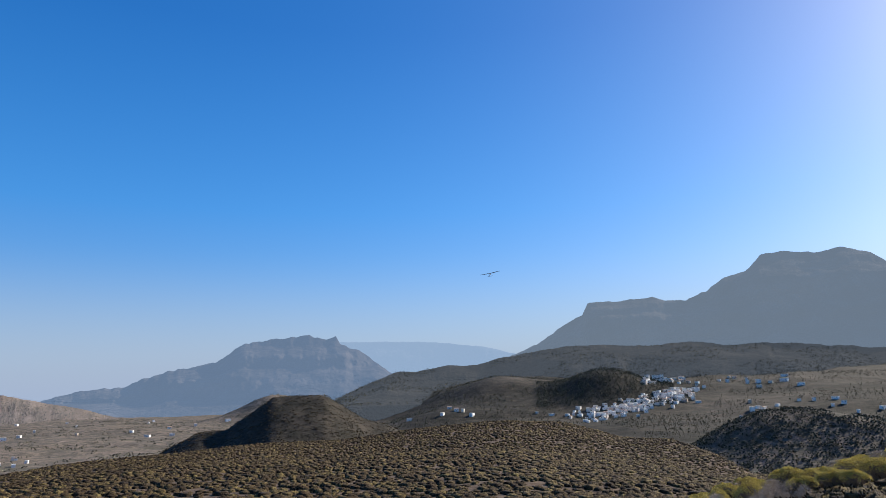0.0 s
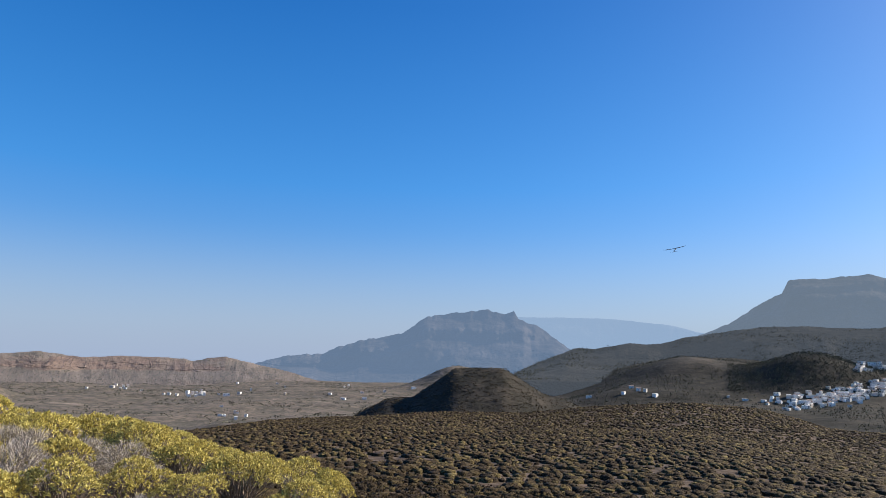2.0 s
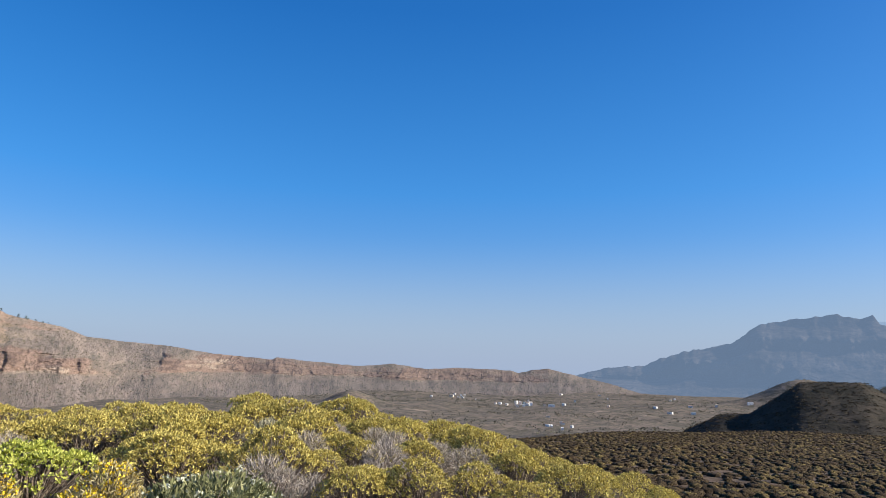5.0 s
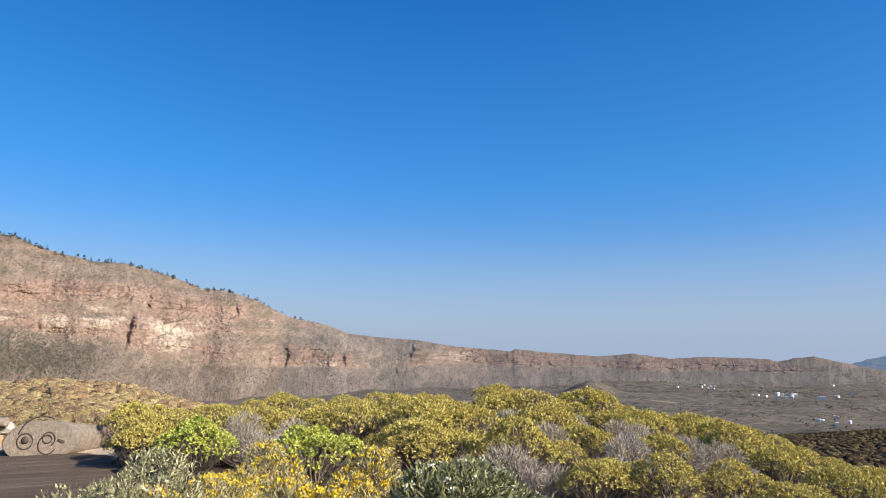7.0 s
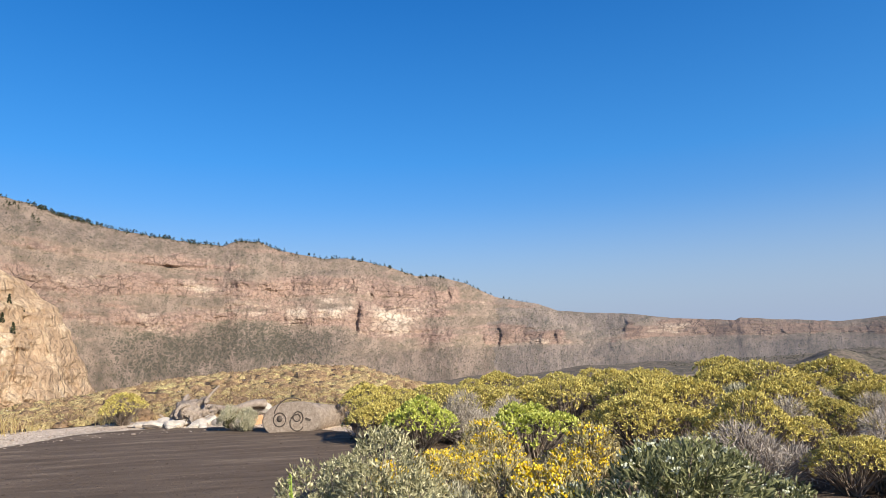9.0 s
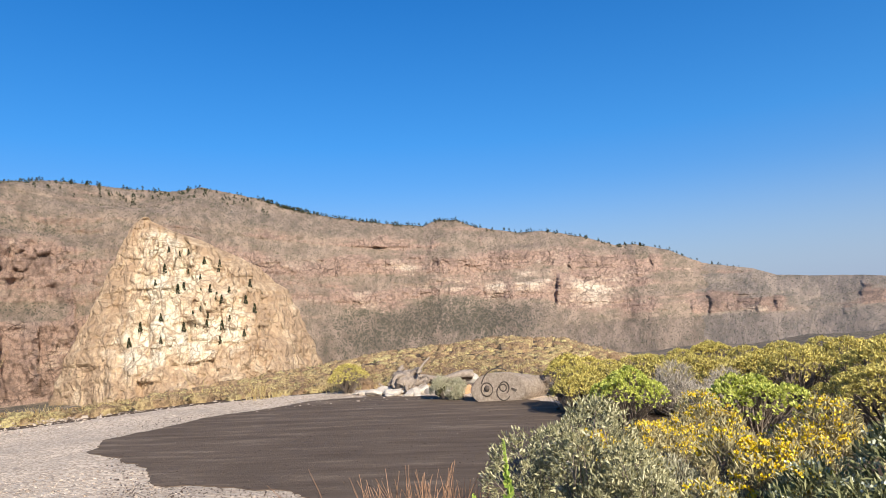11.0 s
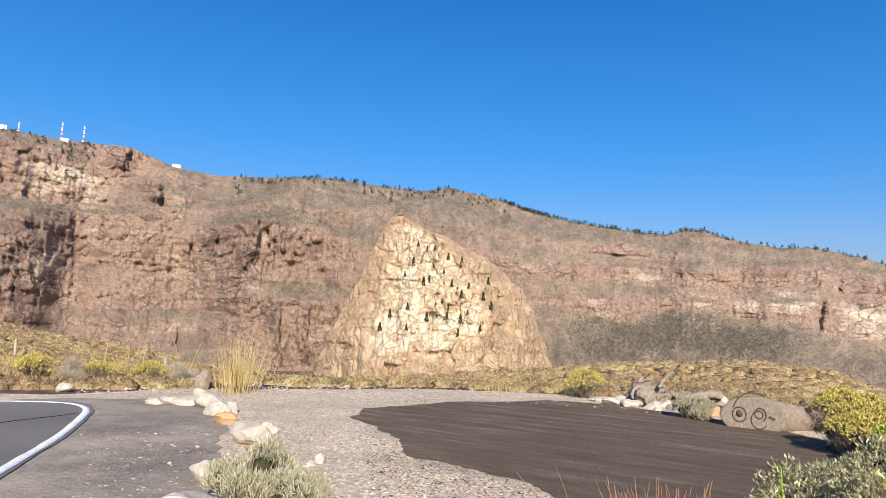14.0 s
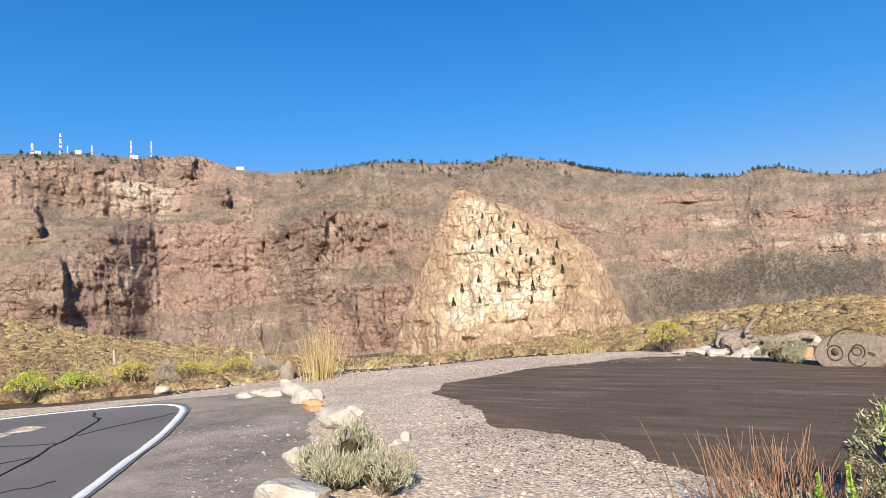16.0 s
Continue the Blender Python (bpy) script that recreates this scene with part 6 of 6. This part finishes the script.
def on_ground(az, el, lo=900.0, hi=2900.0):
    """Where a line from the standing meets the far ground."""
    rr = np.linspace(lo, hi, 240)
    z = ground_z(np.full(240, az), rr)
    hit = np.nonzero(z >= EYE + rr * math.tan(radians(el)))[0]
    return rr[hit[0]] if len(hit) else None


def far_spots(n, az_range, r_range, thick, seed):
    g = np.random.default_rng(seed)
    az = g.uniform(*az_range, n)
    r = np.sqrt(g.uniform(r_range[0] ** 2, r_range[1] ** 2, n))
    x, y = polar(az, r)
    ok = fbm(x / 90, y / 90, 0, 4, seed) > thick
    return np.stack([x, y, ground_z(az, r) - 0.6], 1)[ok]


wood("valley_wood", "dark orchards and bushes on the valley floor", far_spots(9000, (8, 62), (800, 2900), 0.02, 701), 4.2, 3.2, 7, MAT_ORCHARD, 603, False)
wood("village_wood", "dark pine woods round the village", far_spots(15000, (-40, 8), (1050, 2250), -0.15, 702), 7.0, 2.3, 7, MAT_WOOD, 604)
knoll = far_spots(3000, (-18.5, -7.5), (1560, 1900), -0.7, 703)
# scrub added only to darken the spur, a plain slope in shadow
wood("spur_wood", "dense dark scrub standing in for shade on the spur before the village", far_spots(6500, (-38, -18), (560, 860), -0.7, 704), 2.6, 2.2, 7, MAT_WOOD, 606, False)
wood("knoll_wood", "dense dark wood on the knolls below the village", knoll, 7, 3.0, 8, MAT_WOOD, 605)

MAT_CONE = leaf_material("cone_scrub", ((0.0, (0.045, 0.036, 0.022)), (1.0, (0.115, 0.088, 0.052))), rough=0.9, jitter=0.0)
wood("cone_scrub", "dark brown scrub on the flat-topped hill", far_spots(14000, (2, 27), (440, 700), -0.5, 705), 1.1, 1.1, 6, MAT_CONE, 607, False)

# thickets on the foothill behind the village
fr, fc = foot_body.shape[:2]
gi, gj = prng.integers(2, fr - 2, 14000), prng.integers(0, fc, 14000)
fp = foot_body[gi, gj]
fp = fp[fbm(fp[:, 0] / 120, fp[:, 1] / 120, fp[:, 2] / 60, 4, 33) > -0.02]
wood("foothill_wood", "dark thickets scattered over the foothill", fp - np.array([0, 0, 1.0]), 7.0, 3.2, 6, MAT_WOOD, 608, False)

# ---- village ----
MAT_WALL = Mat("whitewash", 0.85, 0.2)
MAT_WALL.colour(MAT_WALL.ramp(MAT_WALL.random(), (0.0, (0.70, 0.62, 0.52)), (0.3, (0.82, 0.77, 0.69)), (0.8, (0.88, 0.85, 0.79)), (1.0, (0.66, 0.50, 0.36))))
MAT_ROOF = plain_material("clay_roof", (0.30, 0.19, 0.13), (0.46, 0.34, 0.26), 0.4, bump=0)
MAT_PANE = plain_material("dark_window", (0.03, 0.035, 0.04), (0.05, 0.055, 0.06), 1, rough=0.3, bump=0)
MAT_RED = plain_material("mast_red", (0.55, 0.06, 0.04), (0.62, 0.09, 0.06), 1, bump=0)
MAT_MASTWHITE = plain_material("mast_white", (0.75, 0.75, 0.74), (0.85, 0.85, 0.84), 1, bump=0)


def box_part(name, parent, mat, size, at, label="", taper=1.0):
    bm = bmesh.new()
    bmesh.ops.create_cube(bm, size=1.0)
    for v in bm.verts:
        k = taper if v.co.z > 0 else 1.0
        v.co = Vector((v.co.x * size[0] * k + at[0], v.co.y * size[1] * k + at[1], v.co.z * size[2] + at[2]))
    return part(name, bm, mat, parent, label)


def house(i, w, d, h, gable):
    t = tagged(new("village_house"), "small whitewashed house with a clay roof" if gable else "whitewashed flat-roofed house on the slope", "house", group="village houses")
    box_part("wall", t, MAT_WALL.m, (w, d, h + 3), (0, 0, h / 2 - 1.5))
    if gable:
        bm = bmesh.new()
        a = [bm.verts.new(p) for p in ((-w * .55, -d * .56, h), (w * .55, -d * .56, h), (w * .55, d * .56, h), (-w * .55, d * .56, h), (-w * .55, 0, h + 2.2), (w * .55, 0, h + 2.2))]
        for f in ((0, 1, 5, 4), (2, 3, 4, 5), (0, 4, 3), (1, 2, 5), (3, 2, 1, 0)):
            bm.faces.new([a[k] for k in f])
        part("roof", bm, MAT_ROOF, t)
    else:
        box_part("roof", t, MAT_WALL.m, (w * 1.03, d * 1.03, 0.7), (0, 0, h + 0.352))
    for k in (-0.28, 0.28):
        box_part("window", t, MAT_PANE, (1.3, 0.2, 1.5), (w * k, -d / 2 - 0.05, h * 0.62))
    box_part("door", t, MAT_PANE, (1.2, 0.2, 2.2), (0, -d / 2 - 0.05, 1.1))
    return t


HOUSES = [house(0, 13, 10, 6.5, False), house(1, 10, 9, 8.5, False), house(2, 16, 9, 5.5, False), house(3, 12, 9, 5.5, True), house(4, 20, 11, 7.5, False)]
hrng = random.Random(31)
lots = []
for _ in range(230):                                    # the village's core, climbing along its street
    u = hrng.random()
    lots.append((-10.6 - 9.2 * u ** 0.8 + hrng.gauss(0, 0.6), -2.6 + 2.0 * u + hrng.gauss(0, 0.30), 0.64))
for _ in range(24):
    lots.append((hrng.uniform(-19.5, -16.2), hrng.gauss(0.2, 0.3), 0.75))
for _ in range(18):
    lots.append((hrng.uniform(-28, -20.0), hrng.gauss(0.15, 0.4), 0.75))
for _ in range(16):
    lots.append((hrng.uniform(-33.5, -23), hrng.uniform(-3.0, -1.4), 0.7))
for _ in range(8):
    lots.append((hrng.uniform(-9, 4), hrng.uniform(-2.6, -1.6), 0.7))
for _ in range(20):
    lots.append((hrng.gauss(35.7, 0.65), -2.62 + hrng.gauss(0, 0.10), 0.6))
for _ in range(10):
    lots.append((hrng.gauss(41.2, 0.9), -2.15 + hrng.gauss(0, 0.1), 0.55))
for _ in range(7):
    lots.append((hrng.gauss(32.6, 0.8), -4.3 + hrng.gauss(0, 0.15), 0.6))
for _ in range(24):
    lots.append((hrng.uniform(16, 34), hrng.uniform(-3.6, -1.6), 0.55))
placed = 0
for az, el, sc in lots:
    r = on_ground(az, el)
    if r is None:
        continue
    x, y = polar(az, r)
    m = pose(float(x), float(y), float(ground_z(np.array([az]), np.array([r]))[0]) + 0.3, 0, 0, az + hrng.choice([0, 20, -25, 90, 70]))
    k = HOUSES[placed % 5]
    if placed < 5:
        k.matrix_basis = m
        ob = k
    else:
        ob = copy_thing(k, m)
    s = sc * hrng.uniform(0.75, 1.2) * min(1.25, r / 1450)
    ob.scale = (s, s, s)
    placed += 1


# ---- masts and huts on the summit ----
def mast(az, height, width, seed):
    t = tagged(new("radio_mast"), "red and white lattice radio mast on the summit", "mast", group="masts on the summit")
    c = int((az - AZ_END) / AZ_SPAN * (cb_cols - 1))
    p = cliff_body[-1, c]
    t.matrix_basis = pose(float(p[0]), float(p[1]), float(p[2]) - 2, 0, 0, az)
    n = 7
    for i in range(n):
        z0, z1 = height * i / n, height * (i + 1) / n
        w0, w1 = width * (1 - 0.75 * i / n), width * (1 - 0.75 * (i + 1) / n)
        lines = []
        for k in range(4):
            a0, a1 = math.pi / 4 + k * math.pi / 2, math.pi / 4 + (k + 1) * math.pi / 2
            lines.append(np.array([[math.cos(a0) * w0, math.sin(a0) * w0, z0], [math.cos(a0) * w1, math.sin(a0) * w1, z1]]))
            lines.append(np.array([[math.cos(a0) * w0, math.sin(a0) * w0, z0], [math.cos(a1) * w1, math.sin(a1) * w1, z1]]))
            lines.append(np.array([[math.cos(a0) * w1, math.sin(a0) * w1, z1], [math.cos(a1) * w1, math.sin(a1) * w1, z1]]))
        part("mast_section", tubes_mesh("mast_section", lines, [(0.42, 0.42)] * len(lines)), MAT_RED if i % 2 else MAT_MASTWHITE, t)
    for k, zf in enumerate((0.55, 0.7, 0.85)):
        box_part("antenna", t, MAT_MASTWHITE, (width * 1.1, 1.2, 2.4), (0.4 * (-1) ** k, -width * 0.4, height * zf))


for az, h, w in ((153.4, 52, 4.2), (155.2, 28, 4.5), (148.5, 46, 2.6), (147.0, 44, 2.4), (151.3, 24, 2.0), (152.9, 20, 2.0)):
    mast(az, h, w, int(az))
for az, el, w, h in ((152.2, 12.5, 13, 8), (148.2, 12.2, 14, 6), (140.2, 11.4, 20, 6), (154.9, 12.2, 12, 6)):
    c = int((az - AZ_END) / AZ_SPAN * (cb_cols - 1))
    p = cliff_body[-2, c]
    t = tagged(new("summit_building"), "white summit station building beside the masts", "building", group="summit buildings")
    t.matrix_basis = pose(float(p[0]), float(p[1]), float(p[2]), 0, 0, az)
    box_part("wall", t, MAT_WALL.m, (w, w * 0.6, h + 4), (0, 0, h / 2 - 2))
    box_part("roof", t, MAT_WALL.m, (w * 1.05, w * 0.65, 0.8), (0, 0, h + 0.402))
    box_part("door", t, MAT_PANE, (1.6, 0.3, 2.6), (w * 0.2, -w * 0.3 - 0.05, 1.3))

# ---- model glider in the air ----
MAT_GLIDER = plain_material("glider_skin", (0.07, 0.06, 0.05), (0.11, 0.095, 0.08), 3, bump=0, rough=0.4)
glider = tagged(new("model_glider"), "small dark model glider in flight with straight wings", "model aircraft")
ga, ge, gr = radians(-4.0), radians(9.75), 62.0
glider.matrix_basis = pose(-math.sin(ga) * math.cos(ge) * gr, math.cos(ga) * math.cos(ge) * gr, EYE + math.sin(ge) * gr, 8, -8, -14)


def wing_mesh(name, half, chord, thick, dihedral=0.0, sweep=0.0):
    """A lens-shaped wing panel along x."""
    st = np.linspace(-1, 1, 13)
    prof = np.array([(0.5, 0), (0.25, 0.5), (-0.1, 0.55), (-0.5, 0.05), (-0.1, -0.2), (0.25, -0.3)])
    rows = [[(s * half, c * chord * (1 - 0.45 * abs(s)) - sweep * abs(s), t * thick * (1 - 0.5 * abs(s)) + dihedral * abs(s) ** 1.3) for c, t in prof] for s in st]
    return mesh_from(name, np.array(rows).reshape(-1, 3), np.vstack([sheet_faces(13, 6, wrap=True), [[0, 1, 2, 3]], [[0, 3, 4, 5]], [[75, 74, 73, 72]], [[77, 76, 75, 72]]]))


part("wing", wing_mesh("wing", 0.95, 0.34, 0.07, 0.05), MAT_GLIDER, glider, smooth=True)
part("tailplane", wing_mesh("tailplane", 0.3, 0.17, 0.03), MAT_GLIDER, glider, smooth=True).location = (0, -0.78, -0.3)
fus = np.array([[0, 0.42, -0.05], [0, 0.34, -0.05], [0, 0.1, -0.06], [0, -0.3, -0.16], [0, -0.82, -0.3]])
for name, seg, r0, r1 in (("fuselage", fus[1:], 0.055, 0.016), ("nose", fus[:2], 0.012, 0.055)):
    part(name, tubes_mesh(name, [seg], [(r0, r1)]), MAT_GLIDER, glider, smooth=True)
box_part("fin", glider, MAT_GLIDER, (0.012, 0.13, 0.2), (0, -0.8, -0.22), "", 0.6)
